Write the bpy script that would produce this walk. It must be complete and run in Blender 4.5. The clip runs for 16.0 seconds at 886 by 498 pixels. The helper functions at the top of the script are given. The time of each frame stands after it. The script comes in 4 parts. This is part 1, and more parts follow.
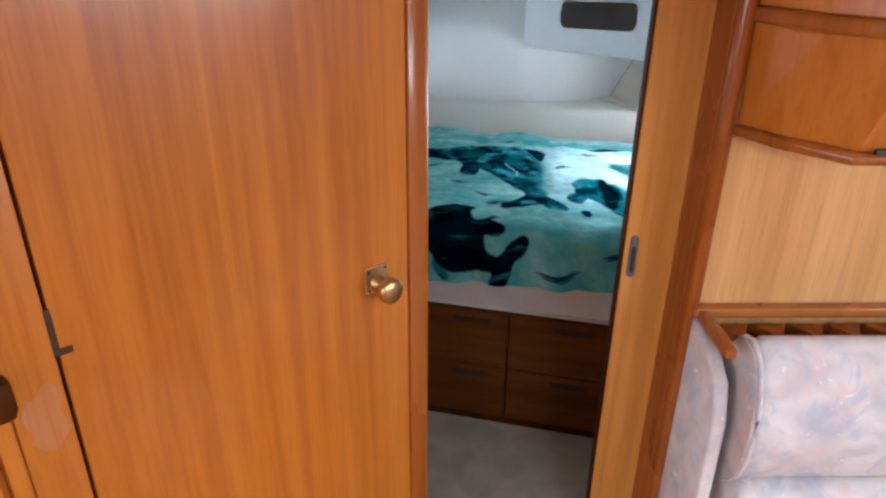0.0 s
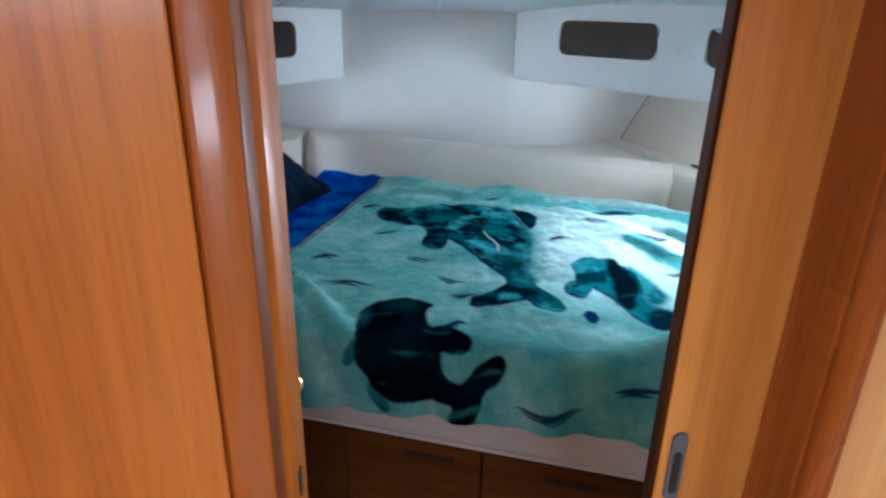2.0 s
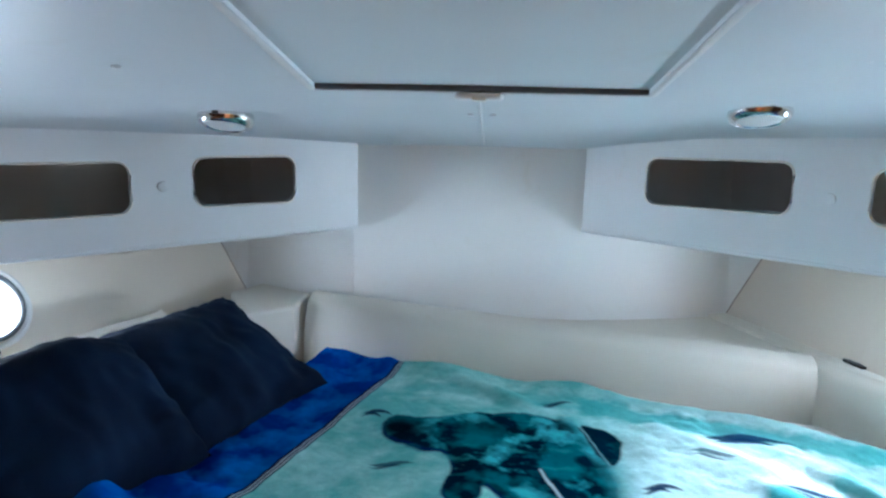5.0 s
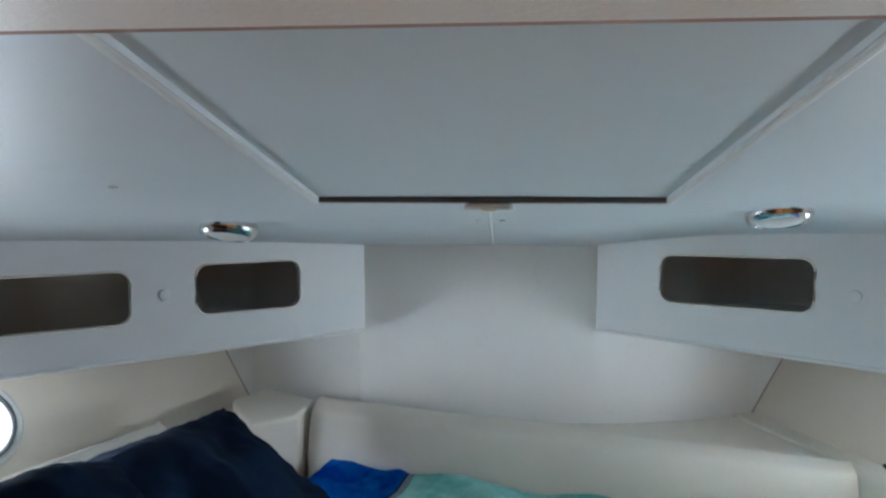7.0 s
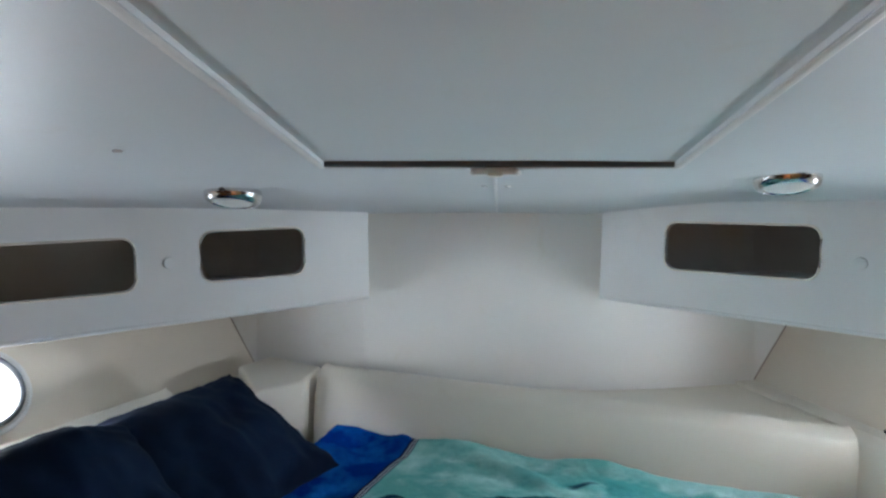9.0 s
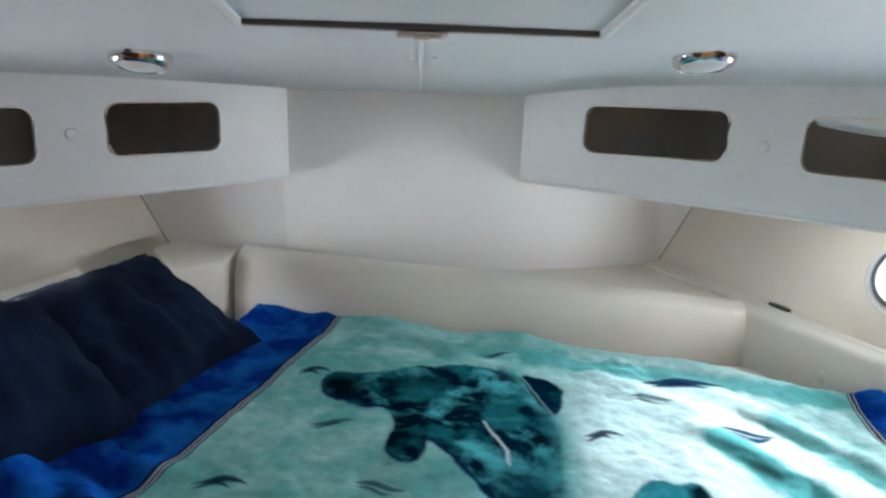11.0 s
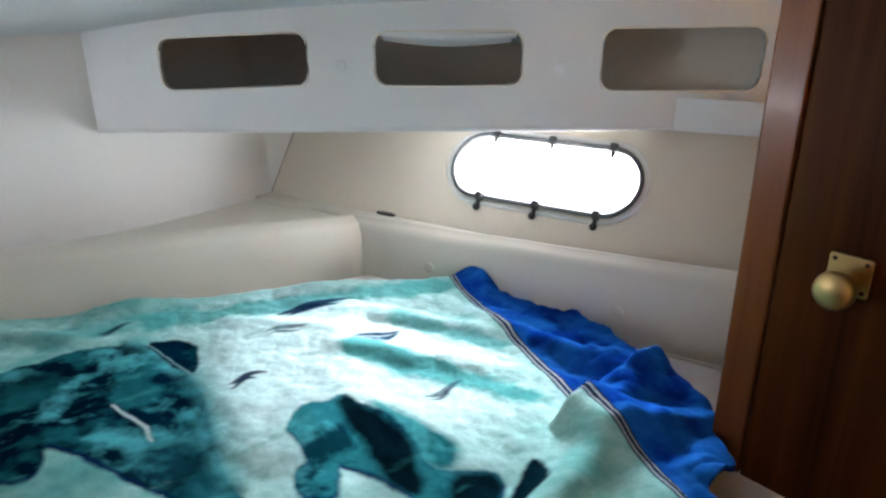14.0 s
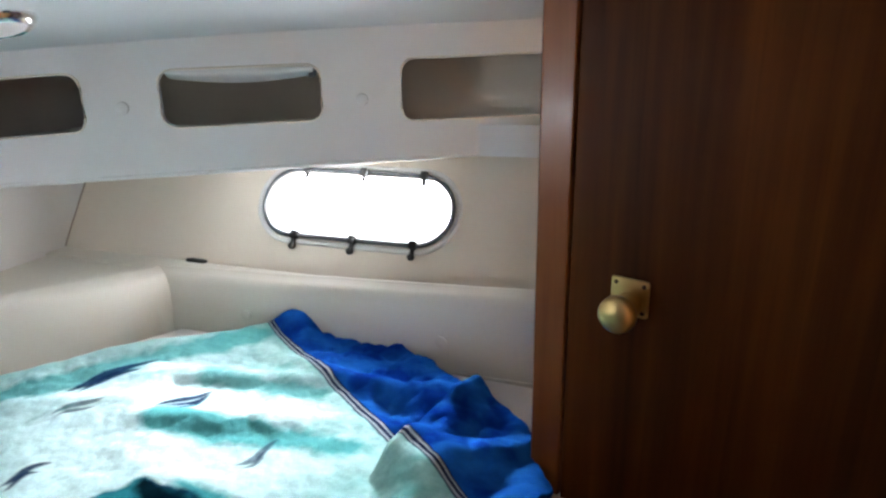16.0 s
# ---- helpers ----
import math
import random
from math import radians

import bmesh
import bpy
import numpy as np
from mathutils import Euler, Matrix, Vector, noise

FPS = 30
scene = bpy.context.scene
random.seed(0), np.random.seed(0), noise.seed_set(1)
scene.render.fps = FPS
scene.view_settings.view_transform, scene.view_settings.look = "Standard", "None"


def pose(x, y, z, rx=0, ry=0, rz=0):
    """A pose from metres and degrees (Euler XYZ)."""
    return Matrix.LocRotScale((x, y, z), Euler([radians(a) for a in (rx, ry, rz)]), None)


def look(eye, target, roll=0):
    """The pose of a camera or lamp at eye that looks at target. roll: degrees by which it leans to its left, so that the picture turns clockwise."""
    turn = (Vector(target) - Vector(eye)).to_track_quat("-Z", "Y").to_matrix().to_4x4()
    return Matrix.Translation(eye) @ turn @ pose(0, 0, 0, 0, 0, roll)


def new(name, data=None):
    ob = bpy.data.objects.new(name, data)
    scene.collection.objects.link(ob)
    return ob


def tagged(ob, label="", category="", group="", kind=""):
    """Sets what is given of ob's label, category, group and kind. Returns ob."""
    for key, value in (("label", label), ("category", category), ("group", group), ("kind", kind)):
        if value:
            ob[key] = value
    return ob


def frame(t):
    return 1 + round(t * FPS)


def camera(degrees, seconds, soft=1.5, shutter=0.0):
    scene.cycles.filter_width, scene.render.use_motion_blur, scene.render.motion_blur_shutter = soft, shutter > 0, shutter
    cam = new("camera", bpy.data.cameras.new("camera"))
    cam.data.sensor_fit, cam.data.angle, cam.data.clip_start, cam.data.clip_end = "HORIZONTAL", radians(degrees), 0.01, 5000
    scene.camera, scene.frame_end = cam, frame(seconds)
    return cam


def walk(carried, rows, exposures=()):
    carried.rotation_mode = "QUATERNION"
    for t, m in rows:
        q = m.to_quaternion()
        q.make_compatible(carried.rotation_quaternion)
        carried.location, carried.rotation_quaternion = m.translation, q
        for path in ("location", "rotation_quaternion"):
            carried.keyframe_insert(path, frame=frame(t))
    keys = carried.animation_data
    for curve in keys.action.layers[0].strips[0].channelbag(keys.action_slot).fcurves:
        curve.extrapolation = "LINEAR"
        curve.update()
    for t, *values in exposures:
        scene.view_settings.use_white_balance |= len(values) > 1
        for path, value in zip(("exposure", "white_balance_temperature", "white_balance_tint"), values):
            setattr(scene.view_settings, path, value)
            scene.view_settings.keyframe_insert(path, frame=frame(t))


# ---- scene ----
# An aft cabin of a sailing yacht, entered from the saloon. Plan numbers are in units of K metres.
K = 1.1
cam = camera(65.8, 16.0, soft=2.5)
# seconds, x, y, z, yaw, pitch, roll
ROWS = [
    (0, -0.182, 0.000, 1.650, -1.43, -25.40, -0.67),
    (0.5, -0.106, 0.214, 1.621, -1.29, -24.51, -0.13),
    (1, -0.036, 0.386, 1.611, -0.67, -23.67, -0.92),
    (1.5, -0.021, 0.523, 1.606, 0.94, -24.02, -1.37),
    (2, -0.028, 0.675, 1.559, -0.82, -23.36, -1.14),
    (2.5, -0.038, 0.839, 1.554, -6.32, -22.73, 0.34),
    (3, -0.029, 0.937, 1.519, -5.29, -23.22, 0.44),
    (3.5, 0.011, 1.078, 1.501, 1.96, -24.29, -1.39),
    (4, 0.031, 1.171, 1.501, 5.94, -22.72, -3.16),
    (4.5, 0.021, 1.275, 1.478, 3.40, -17.71, -1.76),
    (5, 0.021, 1.352, 1.488, 4.15, -12.20, -1.22),
    (7.5, 0.010, 1.410, 1.522, 4.56, -4.99, 0.08),
    (8, 0.010, 1.411, 1.518, 4.88, -5.45, -0.03),
    (10.5, -0.001, 1.405, 1.494, 2.66, -13.60, -1.18),
    (11, -0.001, 1.398, 1.478, -1.75, -16.19, -1.94),
    (11.5, -0.012, 1.400, 1.475, -4.55, -17.86, -2.44),
    (12, -0.001, 1.399, 1.483, -8.38, -20.10, -0.33),
    (12.5, 0.002, 1.400, 1.459, -10.26, -20.92, -0.26),
    (13, 0.006, 1.409, 1.460, -14.79, -21.41, 0.66),
    (13.5, 0.036, 1.410, 1.443, -21.79, -20.96, -0.46),
    (14, 0.044, 1.418, 1.461, -34.13, -20.81, 0.20),
    (14.5, 0.084, 1.419, 1.465, -38.54, -20.27, 0.28),
    (15, 0.107, 1.423, 1.472, -42.10, -19.82, 0.07),
    (15.5, 0.127, 1.420, 1.478, -45.15, -19.44, 0.66),
    (16, 0.145, 1.406, 1.487, -47.37, -19.58, 1.11),
]
EXPOSURES = [(0.0, 0.08, 5650, 10), (2.0, 0.02, 5500, 10), (3.5, 0.2, 4950, 8), (4.5, 0.15, 5100, 8), (5.2, 0.05, 5500, 8), (7.5, -0.4, 5950, 9), (10.5, -0.03, 6350, 14), (12.5, -0.06, 6450, 15), (16.0, 0.03, 6600, 16)]
walk(cam, [(t, pose(K * x, K * y, K * z, 90 + pitch, roll, yaw)) for t, x, y, z, yaw, pitch, roll in ROWS], EXPOSURES)

# ---- world and lights ----
world = bpy.data.worlds.new("sky")
scene.world = world
world.use_nodes = True
wn = world.node_tree.nodes
sky = wn.new("ShaderNodeTexSky")
sky.sky_type, sky.sun_disc, sky.sun_elevation, sky.sun_rotation = "NISHITA", False, radians(50), radians(100)
world.node_tree.links.new(sky.outputs[0], wn["Background"].inputs[0])
wn["Background"].inputs[1].default_value = 0.12


def area_lamp(name, at, target, width, height, watts, colour):
    data = bpy.data.lights.new(name, "AREA")
    data.shape, data.size, data.size_y, data.energy, data.color = "RECTANGLE", width * K, height * K, watts, colour
    ob = new(name, data)
    ob.matrix_world = look([c * K for c in at], [c * K for c in target])
    return ob


DAY = (0.90, 0.96, 1.0)
# daylight in the openings: portholes, saloon windows, companionway
area_lamp("window_light", (1.240, 2.680, 1.035), (0.240, 2.235, 0.76), 0.48, 0.160, 20, DAY)
area_lamp("window_light", (-1.240, 2.700, 1.020), (-0.140, 2.400, 0.60), 0.50, 0.165, 21, DAY)
area_lamp("window_light", (1.250, 2.685, 0.970), (0.482, 2.343, 1.516), 0.95, 0.42, 7, DAY)
area_lamp("window_light", (-1.250, 2.705, 0.950), (-0.482, 2.363, 1.496), 0.95, 0.42, 7, DAY)
area_lamp("sky_light", (1.79, 2.92, 1.53), (1.15, 2.63, 1.00), 1.4, 0.66, 3100, DAY)
area_lamp("sky_light", (-1.85, 2.94, 1.34), (-1.15, 2.65, 1.00), 1.4, 0.55, 240, DAY)
area_lamp("window_light", (-1.62, -0.5, 1.45), (0.0, -0.3, 0.9), 1.5, 0.34, 25, DAY)
area_lamp("window_light", (1.98, -0.5, 1.45), (0.0, -0.3, 0.9), 1.5, 0.34, 37, DAY)
area_lamp("hatch_light", (0.25, -0.75, 1.90), (0.25, -0.6, 0.4), 0.6, 0.6, 47, DAY)


# ---- materials ----
def shader(name, rough=0.5, metal=0.0, coat=0.0):
    m = bpy.data.materials.new(name)
    m.use_nodes = True
    b = m.node_tree.nodes["Principled BSDF"]
    b.inputs["Roughness"].default_value, b.inputs["Metallic"].default_value = rough, metal
    b.inputs["Coat Weight"].default_value = coat
    b.inputs["Coat Roughness"].default_value = 0.12
    return m, m.node_tree, b


def noise_at(tree, scale, stretch=(1, 1, 1), detail=4.0, dist=0.0, rot=(0, 0, 0)):
    geo = tree.nodes.new("ShaderNodeNewGeometry")
    mp = tree.nodes.new("ShaderNodeMapping")
    mp.inputs["Scale"].default_value = stretch
    mp.inputs["Rotation"].default_value = [radians(a) for a in rot]
    tx = tree.nodes.new("ShaderNodeTexNoise")
    tx.inputs["Scale"].default_value, tx.inputs["Detail"].default_value, tx.inputs["Distortion"].default_value = scale, detail, dist
    tree.links.new(geo.outputs["Position"], mp.inputs[0])
    tree.links.new(mp.outputs[0], tx.inputs["Vector"])
    return tx.outputs["Fac"]


def ramp(tree, fac, stops):
    r = tree.nodes.new("ShaderNodeValToRGB")
    while len(r.color_ramp.elements) < len(stops):
        r.color_ramp.elements.new(0.5)
    for e, (p, c) in zip(r.color_ramp.elements, stops):
        e.position, e.color = p, (*c, 1)
    tree.links.new(fac, r.inputs[0])
    return r.outputs[0]


def mixed(tree, a, b, fac, how="MIX"):
    m = tree.nodes.new("ShaderNodeMix")
    m.data_type, m.blend_type = "RGBA", how
    for v, s in ((fac, m.inputs[0]), (a, m.inputs[6]), (b, m.inputs[7])):
        if isinstance(v, (int, float)):
            s.default_value = v
        elif isinstance(v, tuple):
            s.default_value = (*v, 1)
        else:
            tree.links.new(v, s)
    return m.outputs[2]


def bumped(tree, b, height, strength, distance=0.002):
    n = tree.nodes.new("ShaderNodeBump")
    n.inputs["Strength"].default_value, n.inputs["Distance"].default_value = strength, distance
    tree.links.new(height, n.inputs["Height"])
    tree.links.new(n.outputs[0], b.inputs["Normal"])


def wood(name, dark, mid, light, stretch=(1, 1, 0.05), rough=0.34, coat=0.35, scale=9.0, spec=0.3):
    """Straight-grained veneer: broad figure, fine streaks and pores along the small axis of stretch."""
    m, t, b = shader(name, rough, 0, coat)
    broad = noise_at(t, scale * 0.55, stretch, 2, 1.6)
    streak = noise_at(t, scale * 3.2, tuple(s * (0.7 if s < 0.5 else 1) for s in stretch), 3, 0.8)
    pores = noise_at(t, scale * 22, tuple(s * (0.9 if s < 0.5 else 1) for s in stretch), 3)
    patches = noise_at(t, 2.3, (1, 1, 0.5), 3, 0.8)
    c = ramp(t, broad, [(0.32, dark), (0.5, mid), (0.68, light)])
    c = mixed(t, c, ramp(t, streak, [(0.36, tuple(v * 0.80 for v in dark)), (0.52, mid), (0.66, light)]), 0.34)
    c = mixed(t, c, ramp(t, pores, [(0.36, (0.70, 0.62, 0.55)), (0.50, (1, 1, 1))]), 0.28, "MULTIPLY")
    c = mixed(t, c, ramp(t, patches, [(0.3, (0.84, 0.79, 0.75)), (0.7, (1.07, 1.05, 1.02))]), 0.7, "MULTIPLY")
    b.inputs["Specular IOR Level"].default_value = spec
    t.links.new(c, b.inputs["Base Color"])
    r = ramp(t, patches, [(0.3, (rough - 0.08,) * 3), (0.7, (rough + 0.12,) * 3)])
    t.links.new(r, b.inputs["Roughness"])
    bumped(t, b, pores, 0.10, 0.0006)
    return m


def cloth(name, a, c2, scale=5.0, rough=0.9, fuzz=0.3, fine=260.0, sheen=0.3, bump=0.5):
    m, t, b = shader(name, rough)
    n = noise_at(t, scale, detail=5, dist=0.4)
    w = noise_at(t, fine, detail=3)
    c = ramp(t, n, [(0.34, a), (0.66, c2)])
    c = mixed(t, c, ramp(t, w, [(0.3, (0.75,) * 3), (0.7, (1.1,) * 3)]), fuzz, "MULTIPLY")
    t.links.new(c, b.inputs["Base Color"])
    b.inputs["Sheen Weight"].default_value = sheen
    b.inputs["Specular IOR Level"].default_value = 0.08
    bumped(t, b, w, bump, 0.002)
    return m


def lining(name, base, rough=0.42, grain=0.25):
    m, t, b = shader(name, rough)
    n = noise_at(t, 3.0, detail=3)
    g = noise_at(t, 420.0, detail=2)
    s = noise_at(t, 14.0, detail=6, dist=1.0)
    c = ramp(t, n, [(0.3, tuple(v * 0.95 for v in base)), (0.7, base)])
    c = mixed(t, c, ramp(t, s, [(0.62, (1, 1, 1)), (0.8, (0.93, 0.9, 0.84))]), 0.5, "MULTIPLY")
    t.links.new(c, b.inputs["Base Color"])
    bumped(t, b, g, grain, 0.0006)
    return m


def plain(name, base, rough=0.5, metal=0.0, var=0.1, scale=30.0):
    m, t, b = shader(name, rough, metal)
    n = noise_at(t, scale, detail=4)
    t.links.new(ramp(t, n, [(0.3, tuple(v * (1 - var) for v in base)), (0.7, base)]), b.inputs["Base Color"])
    t.links.new(ramp(t, n, [(0.3, (rough,) * 3), (0.7, (min(1, rough * 1.3),) * 3)]), b.inputs["Roughness"])
    return m


TEAK = wood("teak_door", (0.37, 0.107, 0.009), (0.48, 0.154, 0.015), (0.56, 0.200, 0.025), coat=0.12)
TEAK_TRIM = wood("teak_trim", (0.25, 0.062, 0.008), (0.33, 0.090, 0.011), (0.40, 0.125, 0.018), rough=0.28, coat=0.4)
TEAK_RAIL = wood("teak_rail", (0.28, 0.085, 0.018), (0.38, 0.125, 0.026), (0.45, 0.16, 0.036), stretch=(0.07, 1, 1), rough=0.28, coat=0.5)
VENEER = wood("pale_teak_veneer", (0.54, 0.27, 0.085), (0.64, 0.345, 0.125), (0.70, 0.405, 0.165), rough=0.45, coat=0.15)
POST = wood("golden_teak", (0.48, 0.20, 0.035), (0.60, 0.27, 0.052), (0.66, 0.33, 0.080), rough=0.40, coat=0.15)
# teak with the hanging locker's shade put into the base colour
DARK = wood("dark_shaded_teak", (0.024, 0.0068, 0.0012), (0.058, 0.0160, 0.0024), (0.105, 0.032, 0.005), rough=0.5, coat=0.0, spec=0.06)
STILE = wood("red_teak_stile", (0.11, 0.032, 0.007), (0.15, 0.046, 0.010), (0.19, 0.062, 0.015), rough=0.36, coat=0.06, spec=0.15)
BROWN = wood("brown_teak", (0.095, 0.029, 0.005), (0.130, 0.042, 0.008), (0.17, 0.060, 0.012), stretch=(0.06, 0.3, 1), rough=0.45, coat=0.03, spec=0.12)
WHITE = lining("white_lining", (0.72, 0.735, 0.735))
AFT = lining("aft_panel_lining", (0.84, 0.835, 0.81), 0.5, 0.4)
# white lining greyed, the ceiling's shade put into its base colour
HEAD = lining("headliner_vinyl_shaded", (0.60, 0.635, 0.65), 0.5)
CREAM = lining("cream_vinyl", (0.80, 0.755, 0.665), 0.45, 0.5)
BEIGE = lining("beige_hull_lining", (0.71, 0.645, 0.545), 0.6, 0.6)
INSIDE = lining("locker_inside", (0.36, 0.30, 0.25), 0.7)
BLIND = lining("hatch_blind", (0.60, 0.65, 0.66), 0.6, 0.2)
CARPET = cloth("beige_carpet", (0.40, 0.34, 0.25), (0.50, 0.43, 0.33), 9, 0.95, 0.6, 300, 0.1, 1.0)
SHEET = cloth("white_sheet", (0.70, 0.64, 0.60), (0.78, 0.73, 0.69), 6, 0.9, 0.15, 400, 0.1, 0.3)
NAVY = cloth("navy_pillow_cloth", (0.0020, 0.0068, 0.019), (0.0048, 0.0142, 0.036), 7, 0.9, 0.4, 500, 0.0, 0.5)


def floral():
    m, t, b = shader("faded_floral_cloth", 0.88)
    b.inputs["Specular IOR Level"].default_value = 0.1
    c = ramp(t, noise_at(t, 9, detail=4, dist=1.2), [(0.32, (0.44, 0.42, 0.45)), (0.48, (0.58, 0.52, 0.50)), (0.66, (0.66, 0.60, 0.57))])
    c = mixed(t, c, (0.64, 0.46, 0.42), ramp(t, noise_at(t, 11, (1, 1, 1.4), 3, 1.0), [(0.50, (0, 0, 0)), (0.68, (0.6, 0.6, 0.6))]))
    c = mixed(t, c, (0.40, 0.45, 0.52), ramp(t, noise_at(t, 11, (1.3, 1, 1), 4, 1.5, (20, 30, 0)), [(0.56, (0, 0, 0)), (0.68, (0.7, 0.7, 0.7))]))
    c = mixed(t, c, (0.80, 0.76, 0.74), ramp(t, noise_at(t, 26, (1, 1, 1), 3, 2.2, (0, 40, 10)), [(0.66, (0, 0, 0)), (0.74, (0.6, 0.6, 0.6))]))
    t.links.new(c, b.inputs["Base Color"])
    bumped(t, b, noise_at(t, 500, detail=2), 0.3, 0.001)
    return m


FLORAL = floral()
BRASS = plain("brass", (0.60, 0.42, 0.18), 0.30, 1.0, 0.12, 9)
CHROME = plain("chrome", (0.75, 0.75, 0.75), 0.14, 1.0, 0.08)
BLACK = plain("black_plastic", (0.015, 0.015, 0.016), 0.4)
GREY = plain("grey_gasket", (0.10, 0.11, 0.12), 0.5)
LIGHT_PLASTIC = plain("white_plastic", (0.72, 0.72, 0.70), 0.35)
SLOT = plain("recess_brown", (0.045, 0.017, 0.006), 0.7)
WORN = wood("worn_wood", (0.40, 0.14, 0.035), (0.47, 0.18, 0.055), (0.50, 0.22, 0.085), rough=0.6, coat=0.0)
BRONZE = plain("dull_bronze", (0.09, 0.06, 0.035), 0.45, 0.7, 0.4, 40)
PAPER = plain("glossy_paper", (0.55, 0.57, 0.60), 0.12, 0, 0.25, 8)
# teak greyed to stand for cabin light glancing off the door stop
GREYTEAK = wood("sheen_grey_teak", (0.15, 0.046, 0.011), (0.20, 0.065, 0.016), (0.25, 0.088, 0.025), rough=0.40, coat=0.08, spec=0.2)

GLASS, gt, gb = shader("window_glass", 0.02)
gb.inputs["Transmission Weight"].default_value = 1.0
gb.inputs["IOR"].default_value = 1.1

PLUSH, pt, pb = shader("printed_plush", 0.88)
att = pt.nodes.new("ShaderNodeVertexColor")
att.layer_name = "print"
pile = noise_at(pt, 46, detail=6, dist=1.4)
fine = noise_at(pt, 420, detail=3)
pc = mixed(pt, att.outputs[0], ramp(pt, pile, [(0.34, (0.74, 0.80, 0.82)), (0.64, (1.08, 1.06, 1.05))]), 0.42, "MULTIPLY")
pc = mixed(pt, pc, ramp(pt, fine, [(0.3, (0.8,) * 3), (0.7, (1.1,) * 3)]), 0.5, "MULTIPLY")
pt.links.new(pc, pb.inputs["Base Color"])
pb.inputs["Sheen Weight"].default_value = 0.0
pb.inputs["Specular IOR Level"].default_value = 0.0
pb.inputs["Sheen Roughness"].default_value = 0.5
bumped(pt, pb, pile, 0.3, 0.0022)


# ---- building helpers ----
def thing(name, base, label, category, group="", kind=""):
    ob = new(name)
    ob.empty_display_size = 0.1
    ob.location = [c * K for c in base]
    return tagged(ob, label, category, group, kind)


def origin_of(ob):
    o = Vector((0, 0, 0))
    while ob is not None:
        o += ob.location
        ob = ob.parent
    return o


def part(name, bm, material, parent=None, label="", smooth=None, kind=""):
    """One mesh object from a bmesh in plan units."""
    me = bpy.data.meshes.new(name)
    o = origin_of(parent)
    for v in bm.verts:
        v.co = v.co * K - o
    bmesh.ops.recalc_face_normals(bm, faces=bm.faces[:])
    if smooth is not None:
        for f in bm.faces:
            f.smooth = True
        for e in bm.edges:
            if len(e.link_faces) == 2 and e.calc_face_angle(0) > radians(smooth):
                e.smooth = False
    bm.to_mesh(me)
    bm.free()
    for m in material if isinstance(material, list) else [material]:
        me.materials.append(m)
    ob = new(name, me)
    ob.parent = parent
    if label:
        ob["label"] = label
    if kind:
        ob["kind"] = kind
    return ob


def bevel(bm, w, seg=2):
    es = [e for e in bm.edges if len(e.link_faces) == 2 and e.calc_face_angle(0) > 0.5]
    bmesh.ops.bevel(bm, geom=es, offset=w, segments=seg, affect="EDGES", profile=0.5)
    return bm


def box(lo, hi, m=None, b=0.0, seg=2):
    bm = bmesh.new()
    bmesh.ops.create_cube(bm, size=1)
    for v in bm.verts:
        v.co = Vector([(l + h) / 2 + c * (h - l) for l, h, c in zip(lo, hi, v.co)])
    if b:
        bevel(bm, b, seg)
    if m is not None:
        bm.transform(m)
    return bm


def prism(pts, z0, z1, b=0.0, seg=2):
    """A plan polygon pulled up from z0 to z1."""
    bm = bmesh.new()
    f = bm.faces.new([bm.verts.new((x, y, z0)) for x, y in pts])
    up = bmesh.ops.extrude_face_region(bm, geom=[f])
    for v in up["geom"]:
        if isinstance(v, bmesh.types.BMVert):
            v.co.z = z1
    if b:
        bevel(bm, b, seg)
    return bm


def merged(*bms):
    out = bmesh.new()
    for bm in bms:
        me = bpy.data.meshes.new("t")
        bm.to_mesh(me)
        out.from_mesh(me)
        bpy.data.meshes.remove(me)
        bm.free()
    return out


def tube(path, r, n=8, closed=False):
    """A round bar along points."""
    bm = bmesh.new()
    pts = [Vector(p) for p in path]
    rings = []
    for i, p in enumerate(pts):
        a = pts[i - 1] if i or closed else p
        c = pts[(i + 1) % len(pts)] if i + 1 < len(pts) or closed else p
        q = (c - a).to_track_quat("Z", "Y")
        rings.append([bm.verts.new(p + q @ Vector((r * math.cos(k * 2 * math.pi / n), r * math.sin(k * 2 * math.pi / n), 0))) for k in range(n)])
    for i in range(len(rings) - (0 if closed else 1)):
        a, c = rings[i], rings[(i + 1) % len(rings)]
        for k in range(n):
            bm.faces.new((a[k], a[(k + 1) % n], c[(k + 1) % n], c[k]))
    if not closed:
        bm.faces.new(rings[0])
        bm.faces.new(rings[-1])
    return bm


def turned(profile, m, n=24):
    """A lathe of (radius, height) pairs about local z, placed by m."""
    bm = bmesh.new()
    rings = [[bm.verts.new((r * math.cos(k * 2 * math.pi / n), r * math.sin(k * 2 * math.pi / n), h)) for k in range(n)] for r, h in profile]
    for a, c in zip(rings, rings[1:]):
        for k in range(n):
            bm.faces.new((a[k], a[(k + 1) % n], c[(k + 1) % n], c[k]))
    bm.faces.new(rings[0])
    bm.faces.new(rings[-1])
    bm.transform(m)
    return bm


def basis(o, u, v):
    """Local x along u, local y along v, local z their normal."""
    u = Vector(u).normalized()
    w = u.cross(Vector(v)).normalized()
    v = w.cross(u)
    m = Matrix((u, v, w)).transposed().to_4x4()
    m.translation = o
    return m


def outline(cx, cy, w, h, r, n=7):
    """A rounded rectangle, counter-clockwise."""
    pts = []
    for sx, sy, a in ((1, 1, 0), (-1, 1, 90), (-1, -1, 180), (1, -1, 270)):
        for k in range(n):
            t = radians(a + 90 * k / (n - 1))
            pts.append((cx + sx * (w / 2 - r) + r * math.cos(t), cy + sy * (h / 2 - r) + r * math.sin(t)))
    return pts


